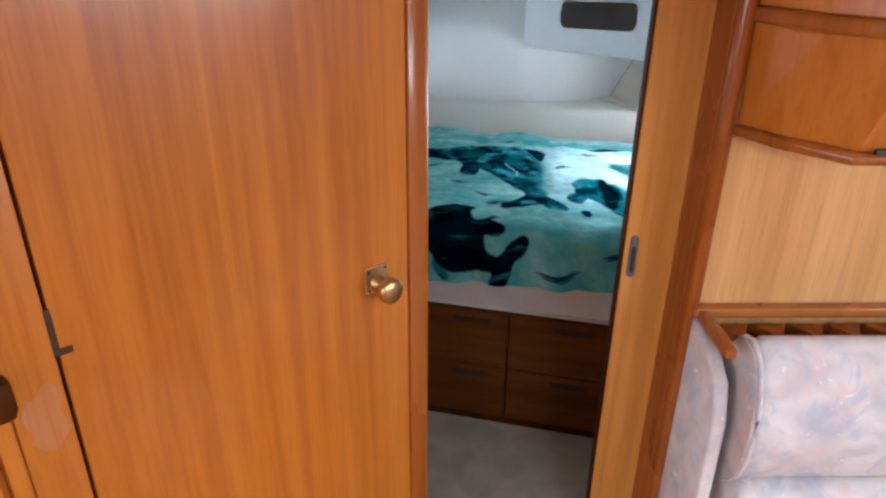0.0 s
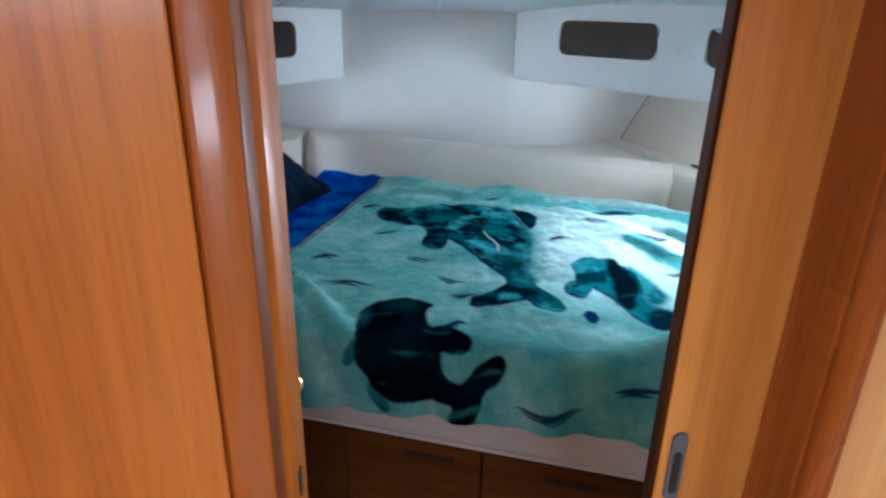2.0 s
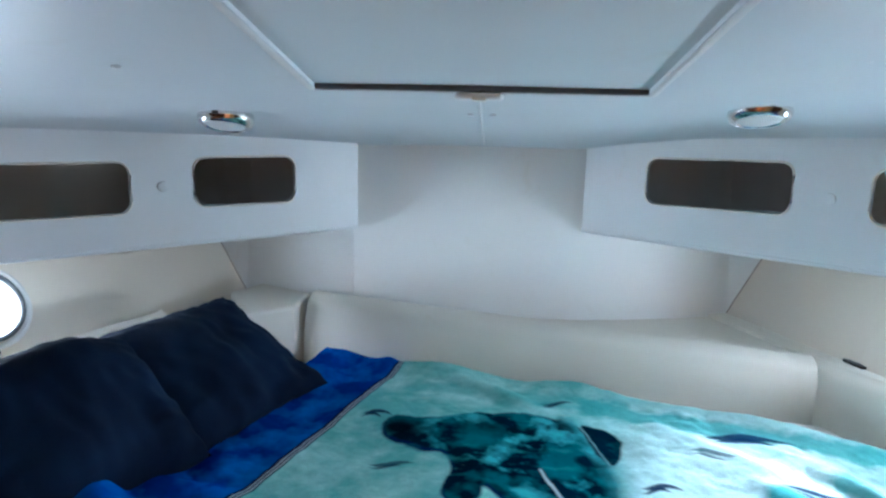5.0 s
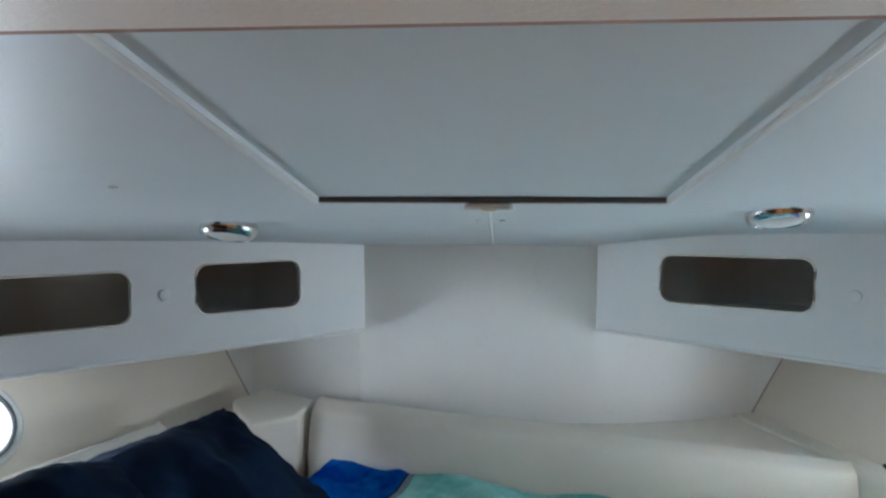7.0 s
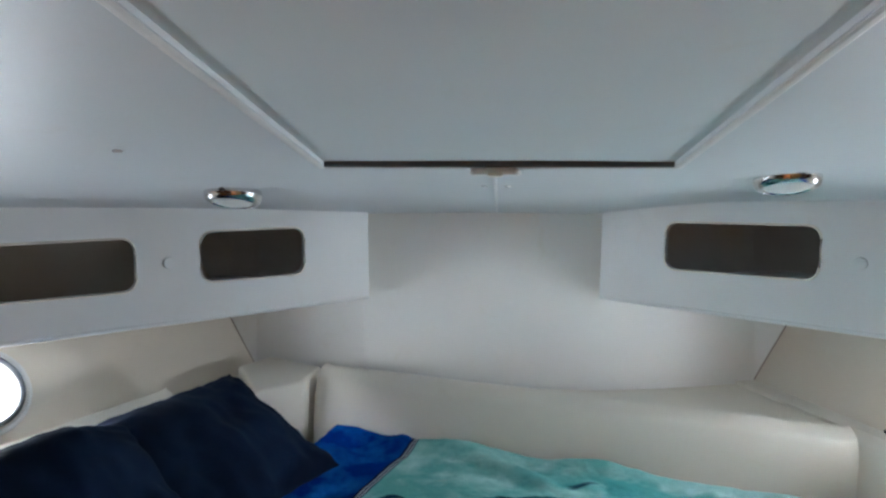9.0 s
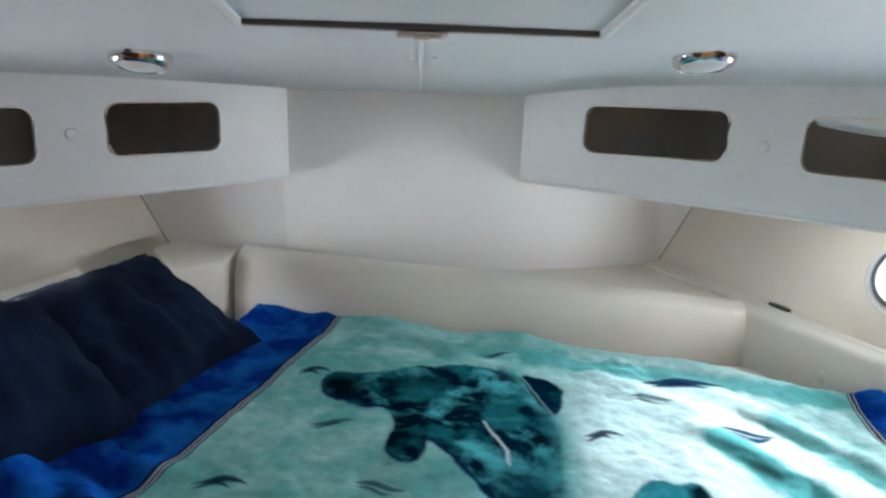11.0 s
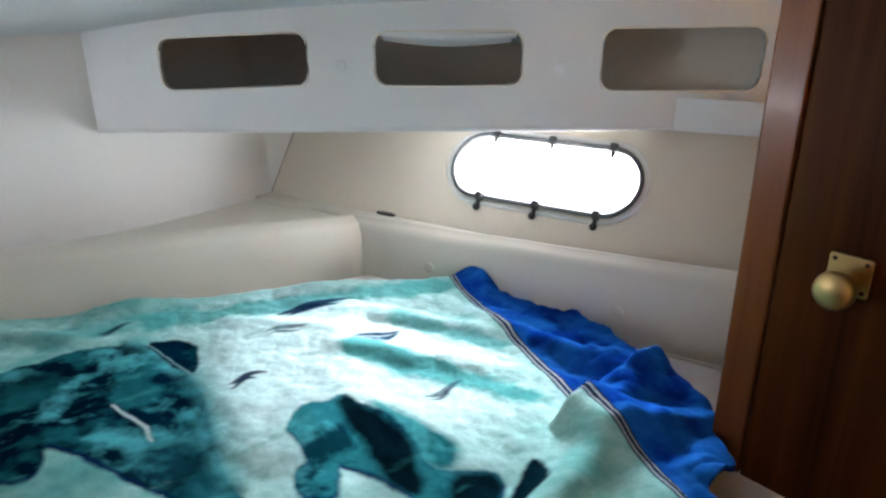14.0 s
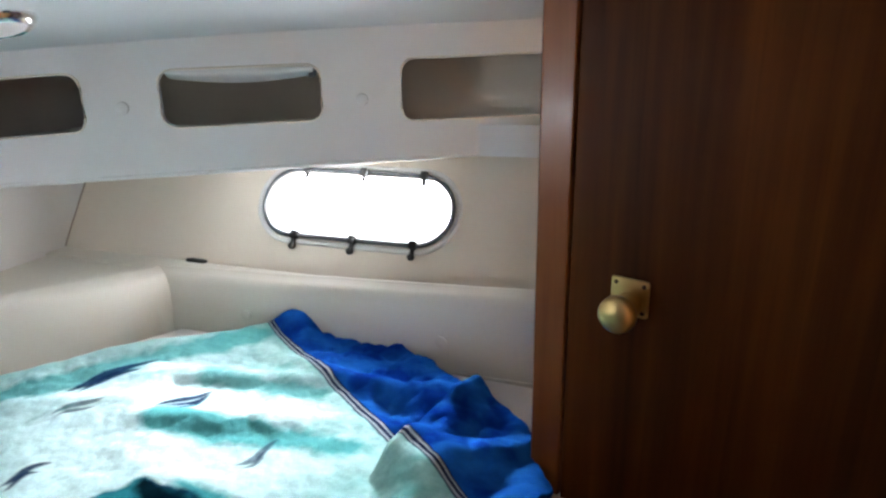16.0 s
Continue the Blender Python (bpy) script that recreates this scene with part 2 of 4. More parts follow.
def pierced(m, x0, x1, y0, y1, holes, thick):
    """A board in the local plane with rounded holes (cx, cy, w, h, r, left bound, right bound); thick goes to local -z."""
    bm = bmesh.new()
    spans, x = [], x0
    for cx, cy, w, h, r, a, c in holes:
        if a > x + 1e-6:
            spans.append((x, a))
        x = c
        inner = outline(cx, cy, w, h, r)
        outer = []
        for px, py in inner:
            dx, dy = px - cx, py - cy
            s = min(((c if dx > 0 else a) - cx) / dx if abs(dx) > 1e-9 else 1e9, ((y1 if dy > 0 else y0) - cy) / dy if abs(dy) > 1e-9 else 1e9)
            outer.append((cx + dx * s, cy + dy * s))
        n = len(inner)
        vi = [bm.verts.new((px, py, 0)) for px, py in inner]
        vb = [bm.verts.new((px, py, -thick)) for px, py in inner]
        vo = [bm.verts.new((px, py, 0)) for px, py in outer]
        for k in range(n):
            j = (k + 1) % n
            bm.faces.new((vi[k], vi[j], vb[j], vb[k]))
            corners = []
            rect = ((c, y1), (a, y1), (a, y0), (c, y0))          # counter-clockwise

            def angle(pt):
                return math.atan2(pt[1] - cy, pt[0] - cx)
            t0 = angle(outer[k])
            span_a = (angle(outer[j]) - t0) % (2 * math.pi)
            for pt in rect:
                ta = (angle(pt) - t0) % (2 * math.pi)
                if 1e-5 < ta < span_a - 1e-5:
                    corners.append((ta, pt))
            mid = [bm.verts.new((*pt, 0)) for _, pt in sorted(corners)]
            bm.faces.new((vo[k], *mid, vo[j], vi[j], vi[k]))
    if x < x1 - 1e-6:
        spans.append((x, x1))
    for a, c in spans:
        bm.faces.new([bm.verts.new((px, py, 0)) for px, py in ((a, y0), (c, y0), (c, y1), (a, y1))])
    # edges of the board
    for a, c in (((x0, y0), (x1, y0)), ((x1, y0), (x1, y1)), ((x1, y1), (x0, y1)), ((x0, y1), (x0, y0))):
        bm.faces.new([bm.verts.new(p) for p in ((*a, 0), (*c, 0), (*c, -thick), (*a, -thick))])
    bmesh.ops.remove_doubles(bm, verts=bm.verts[:], dist=1e-5)
    bm.transform(m)
    return bm


def cushion(m, w, h, t, puff=0.6, n=26, crumple=0.0, seed=0):
    """A soft square pillow in local xy, thickness t, corners drawn out."""
    bm = bmesh.new()
    grid = {}
    for side in (1, -1):
        for i in range(n + 1):
            for j in range(n + 1):
                a, b = 2 * i / n - 1, 2 * j / n - 1
                edge = max(abs(a), abs(b)) > 0.999
                if side == -1 and edge:
                    grid[side, i, j] = grid[1, i, j]
                    continue
                f = ((1 - a * a) * (1 - b * b)) ** puff
                pin = 1 - 0.07 * (1 - a * a) * abs(b) ** 3 - 0.07 * (1 - b * b) * abs(a) ** 3
                x, y = a * w / 2 * pin, b * h / 2 * pin
                z = side * t / 2 * f
                if crumple:
                    z += crumple * noise.noise(Vector((x * 9 + seed, y * 9, side))) * (0.3 + f) + crumple * 0.35 * noise.noise(Vector((x * 30 + seed + 3 * y, y * 16, side)))
                    z += crumple * 0.22 * math.sin(b * 17 + 2.5 * math.sin(b * 5 + seed)) * max(0.0, abs(a) - 0.45) * (1 - a * a) ** 0.5 * 2.2
                grid[side, i, j] = bm.verts.new((x, y, z))
    for side in (1, -1):
        for i in range(n):
            for j in range(n):
                bm.faces.new([grid[side, p, q] for p, q in ((i, j), (i + 1, j), (i + 1, j + 1), (i, j + 1))])
    bm.transform(m)
    return bm


def sheet(fn, nu, nv):
    """An open surface from fn(i/nu, j/nv)."""
    bm = bmesh.new()
    g = [[bm.verts.new(fn(i / nu, j / nv)) for j in range(nv + 1)] for i in range(nu + 1)]
    for i in range(nu):
        for j in range(nv):
            bm.faces.new((g[i][j], g[i + 1][j], g[i + 1][j + 1], g[i][j + 1]))
    return bm


def setting(name, bm, material, label, smooth=None, kind="structure"):
    return tagged(part(name, bm, material, None, "", smooth), label, name.split("_")[0], kind=kind)


def ceiling_z(x, y):
    return 1.505 - (0.1475 if y > 2.34 else 0.215) * (y - 2.34) - 0.033 * x * x / 0.86 + 0.025 * min(1.0, max(0.0, (x - 0.25) / 0.22))


# ---- the large structure: cabin ----
U = Vector((0.407, -0.914, 0))          # the hull's run, starboard, going forward
LEAN = 0.65                             # outward per height


def hull_point(side, s, z):
    p = Vector((0.73, 3.39, 0)) + U * s + Vector((0.914, 0.407, 0)) * LEAN * (z - 0.88)
    return Vector((side * p.x, p.y, z))


setting("floor", box((-1.6, 1.2, -0.06), (1.6, 3.6, 0)), CARPET, "beige carpeted cabin floor")
for side, nm in ((1, "wall_starboard"), (-1, "wall_port")):
    o = hull_point(side, -0.1, 0.70)
    m = basis(o, (side * U.x, U.y, 0), hull_point(side, -0.1, 1.6) - o)
    if m.to_3x3().col[2].x * side > 0:   # keep local z towards the room
        m = m @ Matrix.Diagonal((1, 1, -1, 1))
    lean = math.sqrt(1 + LEAN * LEAN)
    zc = 1.03 if side == 1 else 1.01
    c0 = (0.955 if side == 1 else 1.00, (zc - 0.70) * lean)
    holes = [(c0[0] + 0.003, c0[1] + 0.003, 0.496, 0.169, 0.0844, 0.55, 1.32)]
    setting(nm, pierced(m, -0.02, 2.3, 0, 0.9 * lean, holes, 0.022), BEIGE, "beige vinyl-lined sloping hull side with oval porthole")
    for cx, cy, w, h, r, a, b in holes:
        win = thing("window_1" if side == 1 else "window_2", m @ Vector((cx, cy, 0)),
                    "oval porthole with black gasket and latches, bright daylight outside", "window", "portholes", "structure")
        ring = outline(cx, cy, w, h, r, 9)
        part("gasket", tube([m @ Vector((x, y, 0.006)) for x, y in ring], 0.006, 8, True), GREY, win, smooth=50)
        ring2 = outline(cx, cy, w + 0.03, h + 0.03, r + 0.015, 9)
        part("window_frame", tube([m @ Vector((x, y, 0.0)) for x, y in ring2], 0.007, 6, True), LIGHT_PLASTIC, win, smooth=50)
        gl = part("pane", prism(outline(0, 0, w, h, r, 9), -0.002, 0.002), GLASS, win)
        for v in gl.data.vertices:
            v.co = (m @ ((v.co + origin_of(win)) / K + Vector((cx, cy, -0.014)))) * K - origin_of(win)
        gl.visible_shadow = False
        for k in (-1, 0, 1):
            for top in (1, -1):
                x, y = cx + k * 0.155 + 0.01, cy + top * h / 2
                lat = merged(box((x - 0.009, y - 0.010, 0), (x + 0.009, y + 0.010, 0.02), None, 0.003),
                             box((x - 0.005, y - 0.024, 0.004), (x + 0.005, y + (0.0 if top < 0 else 0.01), 0.012), None, 0.002))
                if top < 0:
                    lat = merged(lat, turned([(0.004, 0), (0.009, 0.004), (0.009, 0.010), (0.005, 0.014)], pose(x, y - 0.028, 0.004), 10))
                lat.transform(m)
                part("latch", lat, BLACK, win, smooth=40)


# hull sides below the lining
for side, nm in ((1, "wall_starboard_lower"), (-1, "wall_port_lower")):
    ends = [hull_point(side, q, 0.70) for q in (-0.12, 2.25)]
    out = [p + Vector((side * 0.914, 0.407, 0)) * 0.05 for p in ends]
    setting(nm, prism([(p.x, p.y) for p in (ends[0], ends[1], out[1], out[0])], 0.0, 0.705), BEIGE, "beige lining of the hull side below the berth")

# transom: a flat middle, swept back towards the quarters
def transom(a, b):
    x = -0.95 + 1.90 * a
    z = 0.72 + 0.75 * b
    ax = max(0.0, (x - 0.25) if x > 0 else (-0.372 - x))
    if x > 0:
        ax = ax * ax / (ax + 0.09) * 1.15
    y = 3.272 + (0.014 if x < -0.372 else 0) + 0.105 * min(1, ax / (0.48 if x > 0 else 0.36)) ** 1.2 + 0.22 * max(0, z - 0.88) * min(1, ax / 0.45)
    return (x, y, z)


setting("wall_aft", sheet(transom, 380, 12), AFT, "smooth white aft bulkhead lining", 35)

# seam where the aft lining meets the hull sides
for side, nm in ((1, "trim_seam_starboard"), (-1, "trim_seam_port")):
    line = []
    for k in range(9):
        z = 0.885 + 0.26 * k / 8
        lo, hi = 0.3, 0.95
        for _ in range(30):
            mid = (lo + hi) / 2
            q = transom((side * mid + 0.95) / 1.9, (z - 0.72) / 0.75)
            if (side * q[0] - 0.73) * 0.914 + (q[1] - 3.39) * 0.407 > LEAN * (z - 0.88):
                hi = mid
            else:
                lo = mid
        line.append((side * lo, q[1] - 0.001, z))
    setting(nm, tube(line, 0.0024, 6), INSIDE, "thin seam between the aft lining and the hull side", 60)


def ceiling_fn(a, b):
    x, y = -1.7 + 3.4 * a, 1.30 + 2.3 * b
    return (x, y, ceiling_z(x, y))


def holed_ceiling():
    """The headliner with the hatch opening left out."""
    bm = bmesh.new()
    xs = [-1.7 + k * 0.147 for k in range(10)] + [-0.235, -0.12, 0.0, 0.12, 0.235] + [1.7 - k * 0.147 for k in range(9, -1, -1)]
    ys = [1.30, 1.45, 1.60, 1.75, 1.9, 2.05, 2.2, 2.345, 2.5, 2.7, 2.9, 3.1, 3.3, 3.6]
    g = {(i, j): bm.verts.new((x, y, ceiling_z(x, y))) for i, x in enumerate(xs) for j, y in enumerate(ys)}
    for i in range(len(xs) - 1):
        for j in range(len(ys) - 1):
            if xs[i] > -0.24 and xs[i + 1] < 0.24 and 1.59 < ys[j] and ys[j + 1] < 2.35:
                continue
            bm.faces.new([g[p] for p in ((i, j), (i + 1, j), (i + 1, j + 1), (i, j + 1))])
    top = bmesh.ops.extrude_face_region(bm, geom=bm.faces[:])
    for v in top["geom"]:
        if isinstance(v, bmesh.types.BMVert):
            v.co.z += 0.06
    return bm


setting("ceiling", holed_ceiling(), HEAD, "white vinyl headliner sloping down aft", 30)
# closing roof above
setting("ceiling_deck", box((-2.2, 1.25, 1.80), (2.2, 3.7, 1.84)), WHITE, "deck above the headliner")
G_FRONT = box((-1.7, 1.49, 1.553), (1.7, 1.556, 1.74), None, 0.010, 3)
setting("trim_beam", G_FRONT, CREAM, "cream deck beam with a thin wooden lip")
setting("trim_lip", box((-1.7, 1.5565, 1.556), (1.7, 1.564, 1.562), None, 0.002), TEAK_RAIL, "thin wooden lip on the beam")
# batten down the middle of the headliner, aft of the hatch
bat = sheet(lambda a, b: (-0.004 + 0.006 * a, 2.366 + 0.85 * b, ceiling_z(0, 2.366 + 0.85 * b) - 0.001 - 0.003 * math.sin(math.pi * a)), 6, 8)
setting("trim_batten", bat, WHITE, "white centre batten on the headliner", 60)

# ledges behind the cushions
setting("shelf_ledge", prism([(-0.80, 3.46), (-0.88, 3.30), (-0.48, 3.18), (0.84, 2.985), (0.95, 3.2), (0.80, 3.46)], 0.70, 0.876, 0.004), CREAM, "cream vinyl ledge behind the berth")
for side in (1, -1):
    pts = [hull_point(side, s, 0.88) for s in (-0.05, 1.9)]
    inn = [p + Vector((-side * 0.914, -0.407, 0)) * 0.055 for p in pts]
    out = [p + Vector((side * 0.914, 0.407, 0)) * 0.04 for p in pts]
    setting("shelf_ledge_side", prism([(p.x, p.y) for p in (inn[0], inn[1], out[1], out[0])], 0.70, 0.884 if side == 1 else 0.872, 0.004), CREAM, "cream vinyl ledge along the hull")

# ---- bulkhead and doorway ----
setting("wall_bulkhead_starboard", box((0.36, 1.22, 0), (2.0, 1.335, 1.80), None, 0.002), VENEER, "pale teak veneered bulkhead beside the doorway")
setting("trim_door_post", box((0.245, 1.308, 0), (0.358, 1.332, 1.80), None, 0.003), POST, "golden teak door post with a dark latch plate")
setting("trim_post_reveal", box((0.352, 1.225, 0), (0.359, 1.307, 1.80)), TEAK_TRIM, "dark reveal beside the door post")
setting("trim_post_edge", box((0.240, 1.310, 0), (0.2448, 1.331, 1.80)), DARK, "dark edge of the door post")
setting("trim_corner", tube([(0.372, 1.222, 0), (0.372, 1.222, 1.80)], 0.016, 16), TEAK_TRIM, "rounded teak corner moulding", 40)
setting("wall_header", box((-0.30, 1.24, 1.72), (0.36, 1.33, 1.80)), VENEER, "veneered header over the doorway")
setting("wall_bulkhead_port", box((-2.0, 1.285, 0), (-0.215, 1.344, 1.80)), DARK, "teak bulkhead beside the berth, in shade-darkened teak")
setting("trim_jamb", box((-0.2145, 1.274, 0), (-0.174, 1.345, 1.80), None, 0.006), TEAK, "teak door jamb", 40)
setting("trim_strip", box((-0.2145, 1.226, 0), (-0.181, 1.272, 1.80), None, 0.008, 3), GREYTEAK, "grey-brown teak door stop, cabin light's sheen put into its colour", 40)
stk = thing("strike_plate", (-0.183, 1.278, 1.008), "small dark strike plate in the door jamb", "strike plate")
part("plate", box((-0.1745, 1.295, 0.975), (-0.172, 1.308, 1.01), None, 0.0008), BLACK, stk)
lt = thing("latch_plate", (0.262, 1.308, 1.0), "dark oval latch plate let into the post", "latch")
lp = prism(outline(0, 0, 0.018, 0.098, 0.0088, 7), 0, 0.004, 0.001)
lp.transform(Matrix.Translation((0.264, 1.308, 1.012)) @ pose(0, 0, 0, 90, 0, 0))
part("plate", lp, GREY, lt)
lp = prism(outline(0, 0, 0.009, 0.06, 0.0044, 7), 0.001, 0.006, 0.001)
lp.transform(Matrix.Translation((0.264, 1.308, 1.005)) @ pose(0, 0, 0, 90, 0, 0))
part("bolt", lp, BLACK, lt)

# diagonal wall with the closed door
DIAG = basis((-0.272, 1.134, 0), (0.753, 0.658, 0), (0, 0, 1))   # local x along the wall, y up, z to the room


def diag_box(x0, x1, z0, z1, d0, d1, b=0.002):
    return box((x0, z0, d0), (x1, z1, d1), DIAG, b)


def knob_on(parent, m, mat=BRASS):
    plate = prism(outline(0, 0, 0.052, 0.052, 0.003, 3), 0, 0.004, 0.001)
    lift = Matrix.Translation((0, 0.009, 0))
    plate.transform(m @ lift)
    pl = part("plate", plate, mat, parent, "square brass plate")
    part("neck", turned([(0.017, 0.004), (0.015, 0.010), (0.011, 0.016), (0.011, 0.034)], m, 20), mat, parent, smooth=40)
    part("grip", turned([(0.008, 0.030), (0.021, 0.033), (0.0245, 0.038), (0.025, 0.044), (0.024, 0.050), (0.020, 0.0535), (0.004, 0.055)], m, 28), mat, parent, "round brass knob", smooth=40)
    for x in (-0.019, 0.019):
        for y in (-0.019, 0.019):
            part("screw", turned([(0.003, 0.003), (0.003, 0.0052), (0.001, 0.0056)], m @ lift @ Matrix.Translation((x, y, 0)), 8), SLOT, pl)


door = thing("door_1", DIAG @ Vector((-0.25, 0, 0)), "closed teak door with vertical grain and a brass knob", "door")
part("panel", diag_box(-0.532, 0.0782, 0.16, 1.70, -0.025, 0.0, 0.003), TEAK, door)
kn = part("door_knob", diag_box(-0.004, 0.004, 1.036, 1.044, -0.002, 0.003, 0.0005), BRASS, door)
knob_on(kn, DIAG @ Matrix.Translation((0, 1.042, 0.0)))
for z in (1.155, 1.55, 0.4):
    hg = merged(diag_box(-0.539, -0.530, z - 0.036, z + 0.036, -0.004, 0.002, 0.001), diag_box(-0.534, -0.514, z - 0.037, z - 0.026, -0.001, 0.0010, 0.0004))
    part("hinge", hg, BRONZE, door, "dark worn hinge")
setting("trim_stile", diag_box(0.080, 0.124, 0, 1.80, -0.03, 0.004, 0.006), TEAK_TRIM, "teak door frame stile", 40)
setting("trim_stile_hinge", diag_box(-0.605, -0.537, 0, 1.80, -0.03, 0.002, 0.003), TEAK, "teak door frame stile with a worn bare patch", 40)
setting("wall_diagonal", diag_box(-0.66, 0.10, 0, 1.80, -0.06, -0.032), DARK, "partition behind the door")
worn = sheet(lambda a, b: tuple(DIAG @ Vector((-0.592 + 0.047 * a + 0.004 * math.sin(9 * b), 1.000 + (0.078 + 0.010 * math.sin(3 + 7 * a)) * b - 0.022 * math.sin(math.pi * a) * (1 - b), 0.0028))), 14, 10)
part("worn_patch", worn, WORN, bpy.data.objects["trim_stile_hinge"], "bare worn patch")
setting("trim_moulding", merged(diag_box(-0.632, -0.606, 0, 1.80, -0.02, 0.014, 0.008)), TEAK, "teak edge moulding", 40)
setting("wall_saloon_port", prism([(-0.745, 0.70), (-1.6, 0.20), (-1.6, 0.26), (-0.76, 0.755)], 0, 1.80), TEAK, "teak saloon side partition")
dk = thing("wooden_handle", DIAG @ Vector((-0.62, 1.10, 0.02)), "dark brown wooden handrail end on the partition", "handrail")
part("grip", diag_box(-0.70, -0.598, 1.075, 1.135, 0.012, 0.05, 0.012), DARK, dk, smooth=40)
brk = thing("door_knob", (-0.19, 1.35, 1.09), "small brass knob beside the door jamb", "knob")
part("grip", turned([(0.006, 0), (0.012, 0.004), (0.013, 0.012), (0.008, 0.018)], Matrix.Translation((-0.186, 1.344, 1.09)) @ pose(0, 0, 0, -90, 0, 0), 16), BRASS, brk, smooth=40)

# saloon shell: floor, sides with windows, roof with hatch opening
setting("floor_saloon", box((-1.75, -2.2, 0.05), (2.1, 1.22, 0.12)), TEAK_RAIL, "teak saloon sole")
setting("floor_sill", box((-0.2, 1.2, 0.0), (0.36, 1.40, 0.12), None, 0.004), TEAK_RAIL, "teak sill in the doorway")
for nm, x, u in (("wall_saloon_west", -1.6, (0, 1, 0)), ("wall_saloon_east", 1.95, (0, -1, 0))):
    o = (x, -2.2 if u[1] > 0 else 1.30, 0.05)
    m = basis(o, u, (0, 0, 1))
    cx = 1.7 if u[1] > 0 else 1.8
    setting(nm, pierced(m, 0, 3.5, 0, 1.75, [(cx, 1.40, 1.5, 0.34, 0.08, cx - 0.85, cx + 0.85)], 0.05), VENEER, "saloon side with a long window")
setting("wall_saloon_fore", box((-1.75, -2.26, 0.05), (2.1, -2.2, 1.9)), VENEER, "forward saloon bulkhead")
for lo, hi in (((-1.75, -2.2, 1.80), (2.1, -1.1, 1.84)), ((-1.75, -0.4, 1.80), (2.1, 1.32, 1.84)), ((-1.75, -1.1, 1.80), (-0.1, -0.4, 1.84)), ((0.6, -1.1, 1.80), (2.1, -0.4, 1.84))):
    setting("ceiling_saloon", box(lo, hi), WHITE, "white saloon headliner")

# ---- cabin things ----
# berth base with four drawers
BD = Vector((0.9645, -0.2640, 0))                     # run of the berth front
BO = Vector((0.107, 1.990, 0))
BASE = basis(BO, BD, (0, 0, 1))                       # local x along the front, y up, z to the footwell
berth = thing("drawer_bed", BO, "brown teak berth base with four drawers", "bed base")
front = [BASE @ Vector((x, 0, -0.02)) for x in (-0.78, 0.86)]
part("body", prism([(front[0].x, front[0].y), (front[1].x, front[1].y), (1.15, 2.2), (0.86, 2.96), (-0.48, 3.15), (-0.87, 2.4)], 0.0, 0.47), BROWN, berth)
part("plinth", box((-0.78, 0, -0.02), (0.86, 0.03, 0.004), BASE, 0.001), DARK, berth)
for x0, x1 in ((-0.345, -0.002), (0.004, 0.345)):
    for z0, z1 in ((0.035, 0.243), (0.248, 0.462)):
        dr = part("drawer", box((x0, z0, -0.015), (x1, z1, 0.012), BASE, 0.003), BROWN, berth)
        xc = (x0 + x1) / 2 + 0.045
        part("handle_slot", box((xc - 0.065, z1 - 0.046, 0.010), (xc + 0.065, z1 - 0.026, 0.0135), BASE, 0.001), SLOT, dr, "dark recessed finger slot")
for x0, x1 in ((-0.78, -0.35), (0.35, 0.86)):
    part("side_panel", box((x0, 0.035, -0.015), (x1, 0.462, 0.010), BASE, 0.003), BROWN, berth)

mat = thing("mattress", (0.1, 2.5, 0.47), "white sheeted mattress on the berth base", "mattress")
mf = [BASE @ Vector((x, 0, 0.02)) for x in (-0.55, 0.87)]
mp_ = prism([(mf[0].x, mf[0].y), (mf[1].x, mf[1].y), (1.19, 2.05), (0.845, 2.93), (-0.48, 3.12), (-0.70, 2.50)], 0.474, 0.755, 0.03, 4)
part("body", mp_, SHEET, mat, smooth=50)
part("piping", tube([BASE @ Vector((x, 0.49, 0.024)) for x in (-0.75, -0.3, 0.2, 0.85)], 0.006, 6), SHEET, mat, smooth=50)


# ---- blanket: the printed plush, with its pattern worked out on a fine grid ----
def poly_sdf(px, py, pts):
    """Signed distance to a polygon, negative inside."""
    d = np.full(px.shape, 1e9)
    inside = np.zeros(px.shape, bool)
    n = len(pts)
    for k in range(n):
        ax, ay = pts[k]
        bx, by = pts[(k + 1) % n]
        ex, ey = bx - ax, by - ay
        t = np.clip(((px - ax) * ex + (py - ay) * ey) / (ex * ex + ey * ey + 1e-12), 0, 1)
        d = np.minimum(d, np.hypot(px - ax - t * ex, py - ay - t * ey))
        cross = ((ay > py) != (by > py)) & (px < ex * (py - ay) / (ey if abs(ey) > 1e-9 else 1e-9) + ax)
        inside ^= cross
    return np.where(inside, -d, d)


def wobble(px, py, f, seed):
    """Smooth layered noise, about -1 to 1."""
    rs = np.random.RandomState(seed)
    out, amp, total = np.zeros(px.shape), 1.0, 0.0
    k = f / 6.0
    for o in range(4):
        g = rs.uniform(-1, 1, (64, 64))
        ca, sa = math.cos(o * 1.3 + seed), math.sin(o * 1.3 + seed)
        x, y = (px * ca - py * sa) * k + 17.3 * o, (px * sa + py * ca) * k + 5.1 * o
        xi, yi = np.floor(x).astype(int), np.floor(y).astype(int)
        fx, fy = x - xi, y - yi
        fx, fy = fx * fx * (3 - 2 * fx), fy * fy * (3 - 2 * fy)
        a, b = g[xi % 64, yi % 64], g[(xi + 1) % 64, yi % 64]
        c, d = g[xi % 64, (yi + 1) % 64], g[(xi + 1) % 64, (yi + 1) % 64]
        out += amp * (a + (b - a) * fx + (c - a) * fy + (a - b - c + d) * fx * fy)
        total += amp
        amp *= 0.55
        k *= 2.1
    return out / total * 1.5


